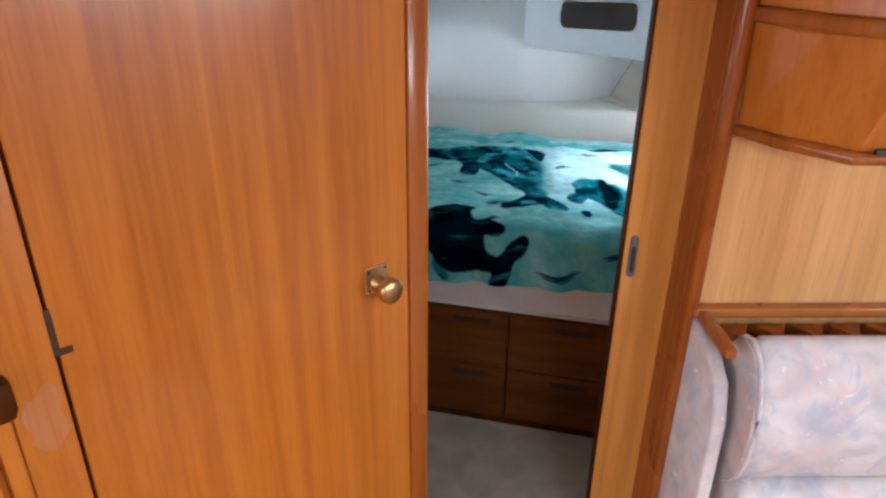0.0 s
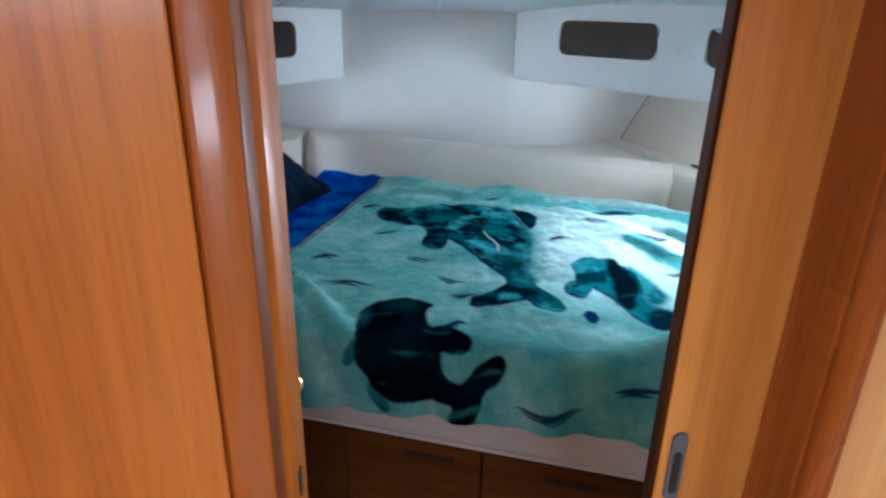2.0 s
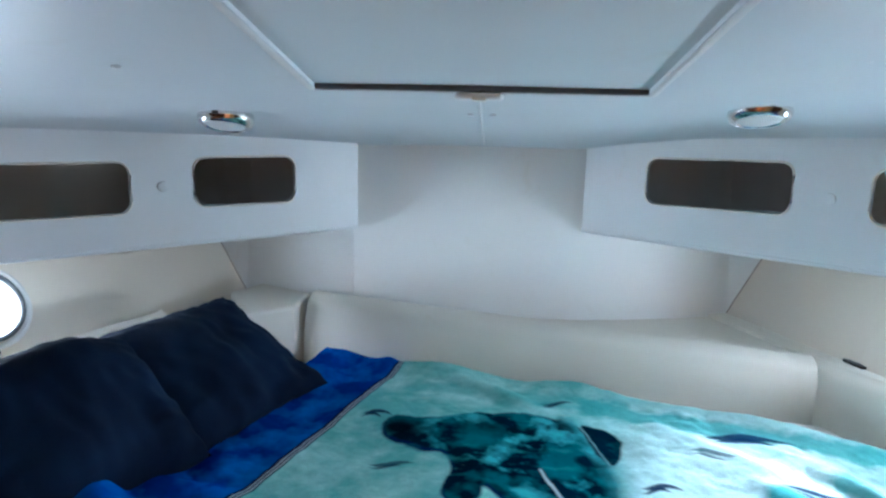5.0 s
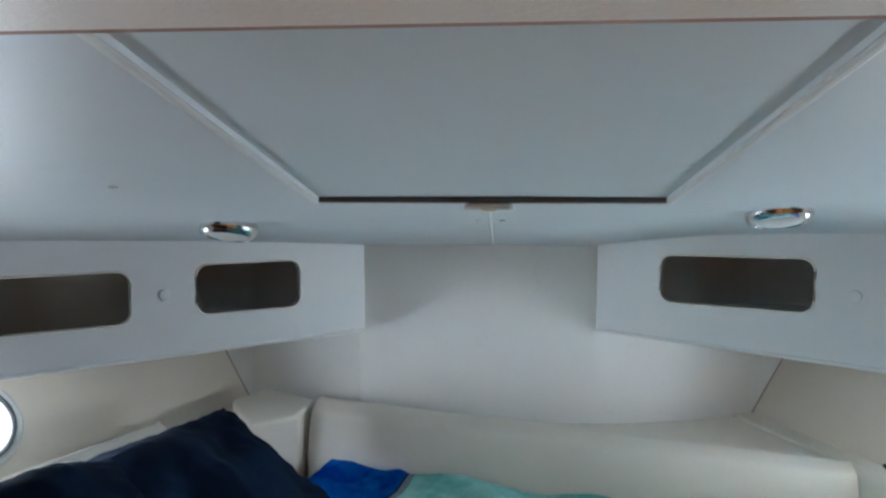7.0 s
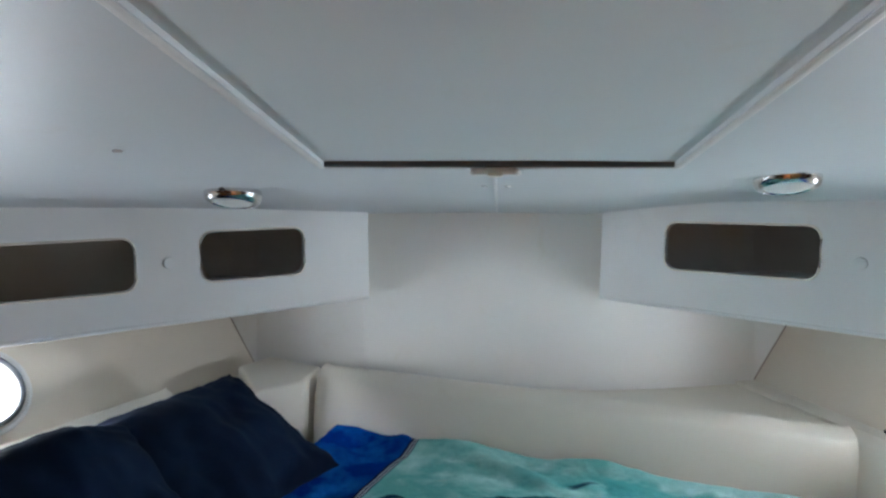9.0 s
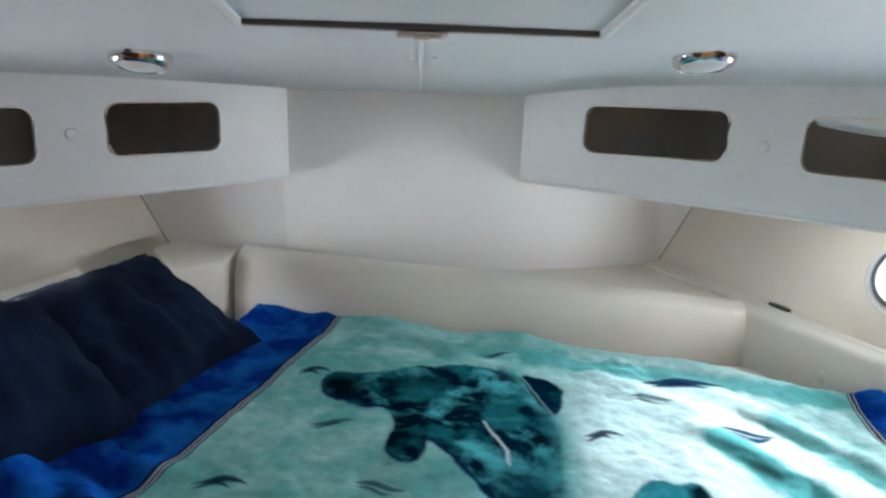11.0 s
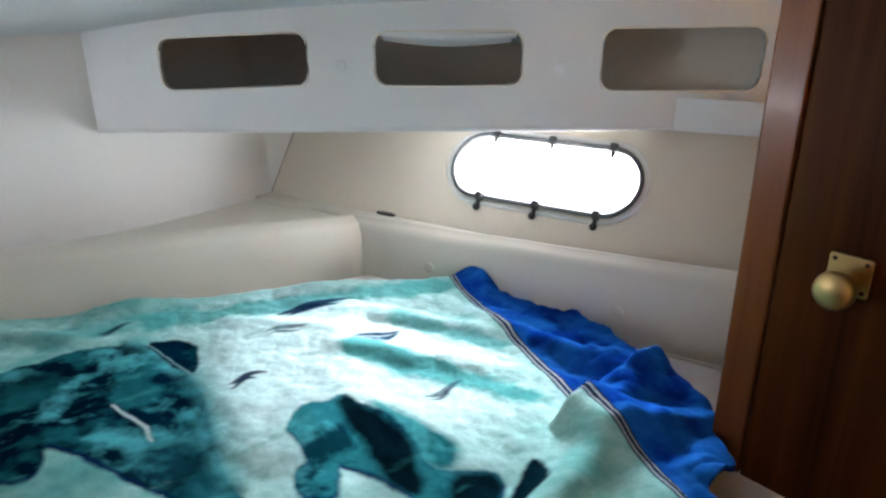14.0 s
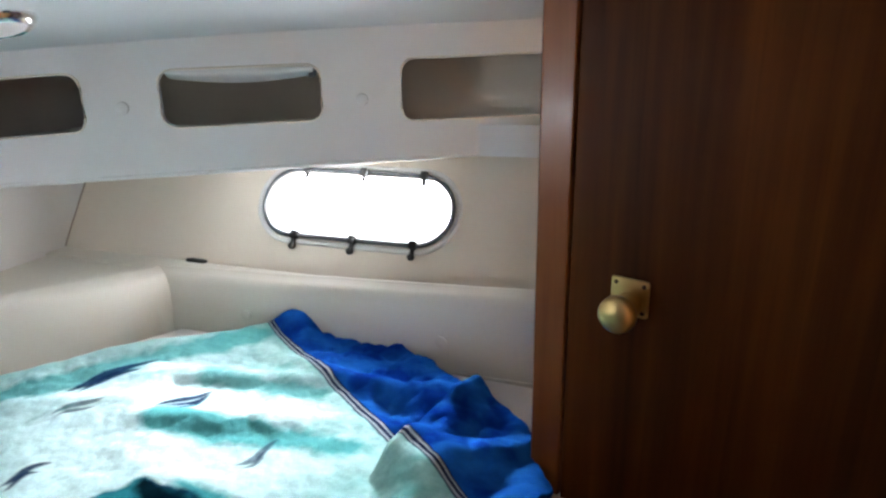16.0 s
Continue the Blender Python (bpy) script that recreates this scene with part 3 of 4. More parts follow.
SHAPE_A = [(-0.187, 2.68), (-0.175, 2.73), (-0.124, 2.731), (-0.064, 2.729), (-0.005, 2.753), (0.07, 2.772), (0.123, 2.785), (0.174, 2.758), (0.217, 2.732), (0.242, 2.63), (0.268, 2.558), (0.266, 2.491), (0.252, 2.408), (0.237, 2.32), (0.231, 2.241), (0.24, 2.177), (0.266, 2.139), (0.285, 2.105), (0.289, 2.068), (0.267, 2.033), (0.246, 2.047), (0.224, 2.063), (0.209, 2.094), (0.183, 2.089), (0.147, 2.07), (0.107, 2.06), (0.078, 2.062), (0.069, 2.078), (0.082, 2.108), (0.111, 2.137), (0.156, 2.175), (0.174, 2.206), (0.172, 2.237), (0.152, 2.268), (0.121, 2.311), (0.088, 2.382), (0.052, 2.445), (0.026, 2.477), (0.017, 2.429), (0.002, 2.401), (-0.022, 2.404), (-0.042, 2.443), (-0.041, 2.48), (-0.027, 2.52), (-0.034, 2.557), (-0.05, 2.588), (-0.084, 2.592), (-0.142, 2.613), (-0.173, 2.638)]
FIN_A = [(0.227, 2.732), (0.273, 2.714), (0.306, 2.688), (0.293, 2.611), (0.271, 2.574), (0.255, 2.621), (0.24, 2.675)]
SHAPE_B = [(0.345, 2.303), (0.367, 2.336), (0.402, 2.363), (0.427, 2.34), (0.464, 2.348), (0.475, 2.304), (0.495, 2.265), (0.497, 2.203), (0.491, 2.145), (0.481, 2.1), (0.508, 2.08), (0.54, 2.063), (0.563, 2.033), (0.522, 1.993), (0.5, 1.97), (0.479, 1.962), (0.462, 2.004), (0.442, 2.04), (0.433, 2.072), (0.415, 2.131), (0.394, 2.167), (0.379, 2.191), (0.36, 2.155), (0.343, 2.126), (0.323, 2.125), (0.308, 2.155), (0.312, 2.19), (0.329, 2.215), (0.347, 2.217), (0.352, 2.255), (0.35, 2.281)]
TAIL_B = [(0.479, 1.953), (0.534, 1.959), (0.573, 1.969), (0.602, 1.978), (0.623, 2.008), (0.622, 2.033), (0.605, 2.029), (0.571, 2.004), (0.536, 1.985), (0.503, 1.971)]
STRIPE_B = [(0.447, 2.33), (0.468, 2.343), (0.475, 2.286), (0.489, 2.223), (0.486, 2.145), (0.466, 2.117), (0.448, 2.073), (0.428, 2.088), (0.423, 2.141), (0.44, 2.219), (0.443, 2.273)]
SADDLE_B = [(0.481, 2.059), (0.524, 2.07), (0.561, 2.033), (0.513, 1.992), (0.483, 1.962), (0.467, 1.989)]
BACK_B = [(0.493, 2.31), (0.518, 2.246), (0.538, 2.164), (0.548, 2.123), (0.522, 2.091), (0.484, 2.096), (0.489, 2.164), (0.49, 2.244)]
SHAPE_C = [(-0.182, 1.944), (-0.182, 2.018), (-0.166, 2.058), (-0.136, 2.089), (-0.091, 2.104), (-0.044, 2.094), (-0.011, 2.067), (-0.035, 2.044), (-0.037, 2.008), (-0.027, 1.972), (-0.001, 1.975), (0.03, 1.965), (0.062, 1.94), (0.064, 1.905), (0.035, 1.885), (-0.005, 1.905), (-0.007, 1.852), (0.004, 1.812), (0.023, 1.795), (0.05, 1.811), (0.08, 1.844), (0.106, 1.868), (0.125, 1.864), (0.128, 1.834), (0.102, 1.793), (0.062, 1.756), (0.048, 1.716), (0.015, 1.668), (-0.008, 1.666), (-0.013, 1.697), (0.005, 1.74), (-0.017, 1.747), (-0.061, 1.748), (-0.11, 1.759), (-0.14, 1.772), (-0.17, 1.813), (-0.185, 1.861), (-0.189, 1.912)]
TAIL_D = [(0.332, 2.05), (0.351, 2.048), (0.353, 2.014), (0.34, 1.993), (0.33, 2.013)]
FLIPPERS_C = [[(-0.183, 1.941), (-0.21, 1.913), (-0.222, 1.871), (-0.207, 1.867), (-0.188, 1.895)], [(-0.176, 1.814), (-0.163, 1.813), (-0.142, 1.763), (-0.142, 1.736), (-0.158, 1.722), (-0.172, 1.755)]]
STROKES = [(-0.15, 2.54, 0.09), (-0.3, 2.34, 0.09), (-0.22, 2.18, 0.13), (-0.05, 2.34, 0.09), (0.03, 2.22, 0.08), (0.06, 2.13, 0.08), (0.19, 2.84, 0.08), (0.35, 2.5, 0.08), (0.57, 2.7, 0.18), (0.48, 2.63, 0.09), (0.62, 2.51, 0.12), (0.62, 2.49, 0.09), (0.62, 2.27, 0.09), (0.03, 1.98, 0.06), (-0.21, 2.74, 0.07), (-0.35, 2.19, 0.05), (-0.43, 1.95, 0.09), (0.19, 1.712, 0.13), (0.225, 1.700, 0.10), (0.53, 1.85, 0.14), (0.39, 1.76, 0.12)]


def rounded(pts, times=2):
    """Corner cutting."""
    for _ in range(times):
        out = []
        for (ax, ay), (bx, by) in zip(pts, pts[1:] + pts[:1]):
            out += [(0.75 * ax + 0.25 * bx, 0.75 * ay + 0.25 * by), (0.25 * ax + 0.75 * bx, 0.25 * ay + 0.75 * by)]
        pts = out
    return pts


def blend(a, b, f):
    return a + (np.array(b) - a) * np.clip(f, 0, 1)[..., None]


def print_colour(px, py, u, hang):
    """Colours of the print, with some light and shade painted in, at unrolled bed positions; u runs 0 to 1 between the
    two seams.
    """
    wx = px + 0.005 * wobble(px, py, 150, 3)
    wy = py + 0.005 * wobble(px, py, 150, 4)
    col = np.zeros(px.shape + (3,)) + np.array((0.165, 0.49, 0.46))
    n1, n2 = wobble(px, py * 1.3, 40, 1), wobble(px, py * 1.3, 200, 2)
    col = blend(col, (0.42, 0.71, 0.67), 0.42 + 0.55 * n1 + 0.35 * n2)
    col = blend(col, (0.045, 0.30, 0.30), (wobble(px, py * 1.5, 34, 8) - 0.28) * 1.3 + 0.2 * n2)
    edge = lambda d, w: np.clip(0.5 - d / w, 0, 1)

    def along(ax, ay, bx, by):
        t = np.clip(((px - ax) * (bx - ax) + (py - ay) * (by - ay)) / ((bx - ax) ** 2 + (by - ay) ** 2), 0, 1)
        return np.hypot(px - ax - t * (bx - ax), py - ay - t * (by - ay))
    # pool of porthole daylight painted pale towards starboard, crossed by teal bands
    light_pool = np.clip(1.25 - np.hypot((px - 0.52) / 0.34, (py - 2.46) / 0.42), 0, 1)
    col = blend(col, (0.62, 0.86, 0.86), 1.3 * light_pool + 0.3 * light_pool * n2)
    for ax, ay, bx, by, w, f in ((0.555, 2.48, 0.73, 2.165, 0.030, 0.95), (0.69, 2.54, 0.80, 2.34, 0.018, 0.8), (0.27, 2.825, 0.85, 2.64, 0.036, 0.85), (-0.14, 2.90, 0.28, 2.835, 0.035, 0.5), (0.60, 2.66, 0.82, 2.46, 0.012, 0.5)):
        d = along(ax, ay, bx, by) + 0.016 * n1 + 0.008 * n2
        col = blend(col, (0.075, 0.39, 0.39), f * edge(d - w, 0.022))
    # shade of the hanging part painted in as darker, streaky teal
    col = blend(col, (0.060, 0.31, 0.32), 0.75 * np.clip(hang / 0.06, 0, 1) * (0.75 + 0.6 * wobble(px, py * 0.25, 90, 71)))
    # darker and paler sea animals, mottled, with navy outlines
    BLACKISH, NAVY_INK, CYAN = (0.001, 0.007, 0.013), (0.002, 0.018, 0.085), (0.07, 0.40, 0.44)
    kinds = [(SHAPE_A, (0.010, 0.120, 0.145), (0.0, 0.012, 0.028), 11), (FIN_A, (0.004, 0.06, 0.075), (0.0, 0.014, 0.03), 14), (BACK_B, (0.06, 0.36, 0.38), (0.010, 0.13, 0.15), 15),
             (SHAPE_B, (0.018, 0.19, 0.225), (0.002, 0.04, 0.06), 12), (TAIL_B, (0.001, 0.012, 0.02), (0.0, 0.006, 0.014), 16), (TAIL_D, (0.001, 0.03, 0.09), (0.0, 0.012, 0.03), 17)]
    kinds += [(q, (0.025, 0.15, 0.19), (0.012, 0.09, 0.12), 18) for q in FLIPPERS_C] + [(SHAPE_C, (0.0015, 0.011, 0.018), (0.0, 0.004, 0.009), 13)]
    for pts, body, deep, seed in kinds:
        pts = rounded(pts, 1)
        d = poly_sdf(wx, wy, pts) - 0.004
        fade = np.clip((px - 0.18) / 0.03, 0, 1) * np.clip((py - 2.20) / 0.06, 0, 1) * (seed == 11)
        d = d - 0.022 * fade
        m = blend(np.zeros(col.shape) + np.array(body), deep, 0.45 + 2.2 * wobble(wx, wy, 75, seed))
        if seed == 11:
            m = blend(m, CYAN, 1.5 * wobble(wx, wy, 100, 21) - 0.12)
            m = blend(m, BLACKISH, 1.25 - np.hypot(px + 0.15, (py - 2.675) * 1.3) / 0.075)
            m = blend(m, BLACKISH, 0.9 - np.hypot((px - 0.04) / 1.5, py - 2.70) / 0.055)
            m = blend(m, (0.004, 0.045, 0.065), 0.8 * (1.3 - np.hypot(px - 0.19, (py - 2.33) * 0.7) / 0.075))
        if seed == 12:
            m = blend(m, CYAN, 1.1 * wobble(wx, wy, 110, 22) - 0.1)
            for q in (STRIPE_B, SADDLE_B):
                m = blend(m, BLACKISH, 0.97 * edge(poly_sdf(wx, wy, rounded(q, 1)) - 0.004, 0.014))
        if seed == 13:
            m = blend(m, (0.025, 0.12, 0.15), 0.9 - np.hypot((px + 0.175) / 0.6, py - 2.02) / 0.055)
            m = blend(m, (0.006, 0.045, 0.055), 1.0 - np.hypot(px + 0.085, py - 2.07) / 0.06)
        if seed in (11, 12):
            low = poly_sdf(wx - 0.004, wy - 0.013, pts) - 0.006
            m = blend(m, NAVY_INK, 0.6 * edge(np.abs(d + 0.004), 0.010) * (1 - fade))
            m = blend(m, NAVY_INK, 0.95 * np.clip(0.5 + low / 0.008, 0, 1) * (1 - fade))
            m = blend(m, (0.09, 0.42, 0.45), fade * np.clip((d + 0.05) / 0.05, 0, 1) * (0.8 + 0.5 * n2))
        soft = 0.007 + 0.045 * fade + 0.012 * (seed == 15)
        f = edge(d, soft)[..., None]
        col = col * (1 - f) + m * f
    # a pale curl on the large animal, and the pale line before its fin
    for ax, ay, bx, by in ((0.133, 2.540, 0.150, 2.496), (0.150, 2.496, 0.166, 2.445), (0.166, 2.445, 0.165, 2.409)):
        col = blend(col, (0.55, 0.62, 0.62), 0.95 * edge(along(ax, ay, bx, by) - 0.003, 0.005))
    col = blend(col, (0.04, 0.30, 0.33), 0.7 * edge(np.abs(np.hypot((px - 0.185), (py - 2.45) * 0.7) - 0.034), 0.012) * (px > 0.175))
    col = blend(col, (0.42, 0.70, 0.72), 0.7 * edge(along(0.228, 2.728, 0.270, 2.58) - 0.001, 0.005))
    for k, (sx, sy, sw) in enumerate(STROKES):
        for off, ln, tk in ((0, 1, 1), (-0.013, 0.7, 0.7)):
            t = (px - sx - off * 0.8) / (sw * 0.5 * ln)
            yy = sy + off + 0.010 * np.sin(t * 2.2 + k) - 0.10 * (px - sx)
            th = (0.0085 if k != 8 else 0.014) * tk * np.clip(1 - t * t, 0, 1) + 1e-6
            f = np.clip((th - np.abs(py - yy)) / 0.004 + 0.4, 0, 1) * (np.abs(t) < 1)
            col = blend(col, (0.004, 0.022, 0.07), f * (0.95 if k % 3 else 0.75))
    # faint green and sandy ripples
    rip = np.sin(py * 70 + 6 * wobble(px, py, 20, 51)) * 0.6 + 0.8 * wobble(px, py * 3, 60, 52)
    col = blend(col, (0.05, 0.30, 0.29), (rip - 0.80) * 0.9)
    col = blend(col, (0.60, 0.50, 0.36), (wobble(px, py * 5, 60, 53) - 0.86) * 1.2 * (hang <= 0) * (px < 0.3))
    # blue borders with a double white piping
    e = np.where(u < 0.5, u, 1 - u)
    blue = blend(np.zeros(col.shape) + np.array((0.002, 0.032, 0.24)), (0.010, 0.125, 0.47), 0.42 + 1.0 * wobble(px, py, 90, 5))
    f = (e < 0)[..., None]
    col = col * (1 - f) + blue * f
    w = np.abs(e)
    col = blend(col, (0.01, 0.02, 0.06), (w < 0.0085) * 1.0)
    col = blend(col, (0.55, 0.60, 0.62), ((w > 0.002) & (w < 0.0052)) * 0.85)
    return col


def smooth01(a):
    a = np.clip(a, 0, 1)
    return a * a * (3 - 2 * a)


def build_blanket():
    nu, nv = 480, 380
    LB, RB = 0.20, 0.17                                  # widths of the blue borders, in parts of the middle
    u = np.linspace(-LB, 1 + RB, nu)[:, None] + np.zeros((1, nv))
    v = np.linspace(0, 1.255, nv)[None, :] + np.zeros((nu, 1))
    uu = u
    u = np.where(u < 0, u * (1 + 0.45 * np.exp(-((v - 0.86) / 0.09) ** 2)) * (1 - 0.97 * smooth01((v - 0.89) / 0.14)), u)
    u = np.where(u > 1, 1 + (u - 1) * (0.5 + 0.5 * smooth01(v / 0.3)) * (1 - 0.35 * smooth01((v - 0.75) / 0.2)) * (1 - 0.7 * smooth01((v - 0.95) / 0.06)), u)
    fx = -0.184 + 1.10 * u
    fy = 3.05 - 0.375 * u + 0.19 * u * (1 - u) * (u > 0) + 0.05 * (u < 0) * -u
    bx = -0.49 + 1.215 * u
    by = 2.10 - 0.245 * u
    vt = np.minimum(v, 1.0)
    x, y = fx + (bx - fx) * vt, fy + (by - fy) * vt
    hang = np.maximum(v - 1.0, 0) * 1.0
    gx, gy = -0.198, -0.980                              # outwards from the berth front
    px, py = x + gx * hang * 1.22, y + gy * hang * 1.22
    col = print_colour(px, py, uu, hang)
    # relief: soft quilting wrinkles on the top, folds in the hanging part
    z = 0.802 + 0.009 * wobble(px, py, 30, 31) + 0.0022 * wobble(px, py, 110, 32)
    z += 0.022 * np.exp(-((vt - 0.015) / 0.05) ** 2) * (0.6 + 0.4 * np.sin(u * 19))
    ridge = lambda cx, cy, ax, ay, wd, ln, ht: ht * np.exp(-((((px - cx) * ay - (py - cy) * ax) / wd) ** 2)) * np.exp(-((((px - cx) * ax + (py - cy) * ay) / ln) ** 2))
    z += ridge(0.62, 2.42, 0.62, -0.78, 0.035, 0.25, 0.013) + ridge(0.72, 2.52, 0.6, -0.8, 0.03, 0.2, 0.012) + ridge(0.52, 2.62, 0.7, -0.7, 0.025, 0.2, 0.008)
    z += ridge(-0.30, 2.10, 0.55, -0.83, 0.022, 0.15, 0.034) + ridge(-0.40, 2.14, 0.5, -0.86, 0.02, 0.17, 0.042) + ridge(0.05, 2.88, 0.8, -0.6, 0.025, 0.10, 0.018)
    z += 0.080 * np.exp(-((u + 0.18) / 0.12) ** 2 - ((v - 0.84 - 0.35 * (u + 0.12)) / 0.055) ** 2) - 0.06 * smooth01((-uu - 0.13) / 0.07) * smooth01((v - 0.78) / 0.08) - 0.012 * np.exp(-((u + 0.10) / 0.10) ** 2 - ((v - 0.755) / 0.03) ** 2)
    z += 0.022 * np.exp(-((u + 0.06) / 0.06) ** 2 - ((v - 0.71) / 0.03) ** 2)
    # starboard corner: a flap folded back over the border
    cross = ((px - 0.70) * 0.16 + (2.075 - py) * 0.987)
    z += 0.045 * smooth01((cross + 0.014) / 0.014) * np.exp(-np.maximum(cross, 0) / 0.10) * smooth01((u - 0.93) / 0.05)
    z += ridge(0.60, 1.95, 0.9, 0.3, 0.03, 0.16, 0.03) + ridge(0.80, 2.05, 0.9, 0.3, 0.03, 0.14, 0.014) + ridge(0.90, 2.25, 0.25, -0.97, 0.03, 0.22, 0.020) + ridge(0.86, 1.98, 0.9, -0.2, 0.025, 0.10, 0.018)
    # far edge lies down on the mattress
    z -= 0.035 * smooth01(1 - vt / 0.03)
    # borders sag at both ends
    over_l = np.maximum(-u - 0.02, 0)
    over_r = np.maximum(u - 1.02, 0)
    fold = (0.026 * wobble(x * 0.7, y, 44, 41) + 0.006 * np.sin((y * 0.8 + x * 0.6) * 26 + 4 * wobble(x, y, 20, 61))) * smooth01((u - 0.99) / 0.05) + 0.014 * wobble(x, y, 46, 42) * smooth01((0.01 - u) / 0.06)
    z += fold - 0.16 * over_r ** 1.2
    # port corner slides over the bedside cabinet edge
    z -= 0.30 * over_l * smooth01((vt - 0.72) / 0.25)
    # bend over the front edge
    r = 0.090
    z += 0.010 * smooth01((v - 0.80) / 0.2)
    drop = np.where(hang < 0.1, 3.0 * hang * hang - 3.0 * np.minimum(hang, 0.1) ** 2 * (1 - hang / 0.1) ** 2, hang - 0.07)
    wave = 0.009 * np.sin(px * 27 + 1.0 + 2.2 * np.sin(px * 6)) + 0.005 * np.sin(px * 61 + 2)
    outw = r * np.sin(np.clip(hang / 0.1, 0, 1) * math.pi / 2) + wave * smooth01((hang - 0.06) / 0.12) + 0.01 * smooth01(hang / 0.2)
    X, Y = x + gx * outw, y + gy * outw
    Z = z - drop
    Z += 0.006 * np.sin(px * 5.2 + 0.6) * smooth01(hang / 0.2)
    co = np.stack([X, Y, Z], -1).reshape(-1, 3) * K
    idx = np.arange(nu * nv).reshape(nu, nv)
    faces = np.stack([idx[:-1, :-1], idx[1:, :-1], idx[1:, 1:], idx[:-1, 1:]], -1).reshape(-1, 4)
    root = thing("blanket", (0.2, 2.4, 0.76), "turquoise plush blanket printed with dark sea shapes, blue borders", "blanket")
    me = bpy.data.meshes.new("cover")
    me.from_pydata((co - np.array(root.location)).tolist(), [], faces.tolist())
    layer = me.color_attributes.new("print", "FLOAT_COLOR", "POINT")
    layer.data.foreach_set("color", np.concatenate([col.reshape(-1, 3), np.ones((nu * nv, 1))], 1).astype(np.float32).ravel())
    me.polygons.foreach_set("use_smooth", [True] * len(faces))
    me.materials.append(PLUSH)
    ob = new("cover", me)
    ob.parent = root
    so = ob.modifiers.new("thickness", "SOLIDIFY")
    so.thickness, so.offset = 0.008 * K, -1.0
    return root


build_blanket()

# pillows leaning on the port side cushion
pm = basis((-0.712, 2.412, 0.915), (0.34, 0.58, -0.03), (-0.225, 0.125, 0.150))
p1 = thing("pillow", (-0.70, 2.42, 0.80), "navy blue square pillow leaning on the side cushion", "pillow", "navy pillows")
part("body", cushion(pm, 0.385, 0.345, 0.22, 0.45, 60, 0.026, 3), NAVY, p1, smooth=80)
pm = basis((-0.588, 2.745, 0.900), (0.155, 0.36, 0.0), (-0.263, 0.173, 0.155))
p2 = thing("pillow", (-0.58, 2.78, 0.80), "navy blue square pillow leaning in the berth corner", "pillow", "navy pillows")
part("body", cushion(pm, 0.425, 0.370, 0.15, 0.5, 60, 0.022, 9), NAVY, p2, smooth=80)


def pad(name, p0, p1, zb0, zb1, zt0, zt1, deep, base, label, back, mats=CREAM):
    """A long upholstered pad from p0 to p1; its face bulges towards -back."""
    root = thing(name, base, label, "cushion")
    a, b = Vector((*p0, 0)), Vector((*p1, 0))
    bk = Vector((*back, 0)).normalized()

    def fn(s, t):
        p = a.lerp(b, s)
        zb, zt = zb0 + (zb1 - zb0) * s, zt0 + (zt1 - zt0) * s
        k = t * 3
        if k < 2:
            w = k / 2
            z = zb + (zt - zb) * w
            o = -0.016 * math.sin(math.pi * w) + 0.042 * w + 0.018 * max(0, (w - 0.86) / 0.14) ** 2.4
            z -= 0.007 * max(0, (w - 0.86) / 0.14) ** 2
        else:
            w = k - 2
            z = zt - 0.007 + 0.006 * math.sin(min(1, w * 1.6) * math.pi / 2) - 0.006 * w * w
            o = 0.060 + (deep - 0.060) * w
        end = min(s, 1 - s)
        o += 0.012 * max(0, 1 - end / 0.015) ** 2
        q = p + bk * o
        return (q.x, q.y, z + 0.0025 * noise.noise(Vector((s * 7, t * 3, zb0 * 9))))
    bm = sheet(fn, 60, 30)
    part("body", bm, mats, root, smooth=60)
    part("seam", tube([fn(k / 40, 0.03) for k in range(41)], 0.0022, 6), mats, root, smooth=60)
    for k, s in enumerate((0.0, 1.0)):
        ring = [Vector(fn(s, j / 12)) for j in range(13)]
        low = Vector((ring[-1].x, ring[-1].y, ring[0].z))
        eb_ = bmesh.new()
        eb_.faces.new([eb_.verts.new(p) for p in ring + [low]])
        part("end_panel", eb_, mats, root)
    return root


pad("long_bolster", (-0.485, 3.118), (0.815, 2.922), 0.735, 0.735, 0.952, 0.897, 0.11, (0.1, 3.0, 0.735), "cream vinyl padded backrest along the aft side of the berth", (0.151, 0.989))
for side in (1, -1):
    st, en = (hull_point(side, 0.36, 0.88), hull_point(side, 1.62, 0.88))
    inw = Vector((-side * 0.914, -0.407, 0)) * 0.115
    a, b = st + inw, en + inw
    root = pad("side_cushion", (a.x, a.y), (b.x, b.y), 0.73, 0.742, 0.888 if side == 1 else 0.93, 0.945, 0.075, (a.x, a.y, 0.73),
               "cream vinyl side cushion with covered buttons", (side * 0.914, 0.407))
    for s in (0.24, 0.62):
        q = a.lerp(b, s) + Vector((side * 0.914, 0.407, 0)) * -0.004
        q.z = 0.815
        part("button", turned([(0.003, 0), (0.013, 0.002), (0.012, 0.007), (0.004, 0.010)], basis(q, (0.407, -side * 0.914, 0), (0, 0, 1)) if side == -1 else basis(q, (-0.407, 0.914, 0), (0, 0, 1)), 14), CREAM, root, smooth=50)
# corner pad at the port end of the backrest
cp = thing("corner_pad", (-0.56, 3.2, 0.735), "cream vinyl corner pad between the cushions", "cushion")
part("body", prism([(-0.50, 3.10), (-0.49, 3.24), (-0.66, 3.33), (-0.72, 3.22), (-0.60, 3.02)], 0.735, 0.936, 0.012, 3), CREAM, cp, smooth=40)

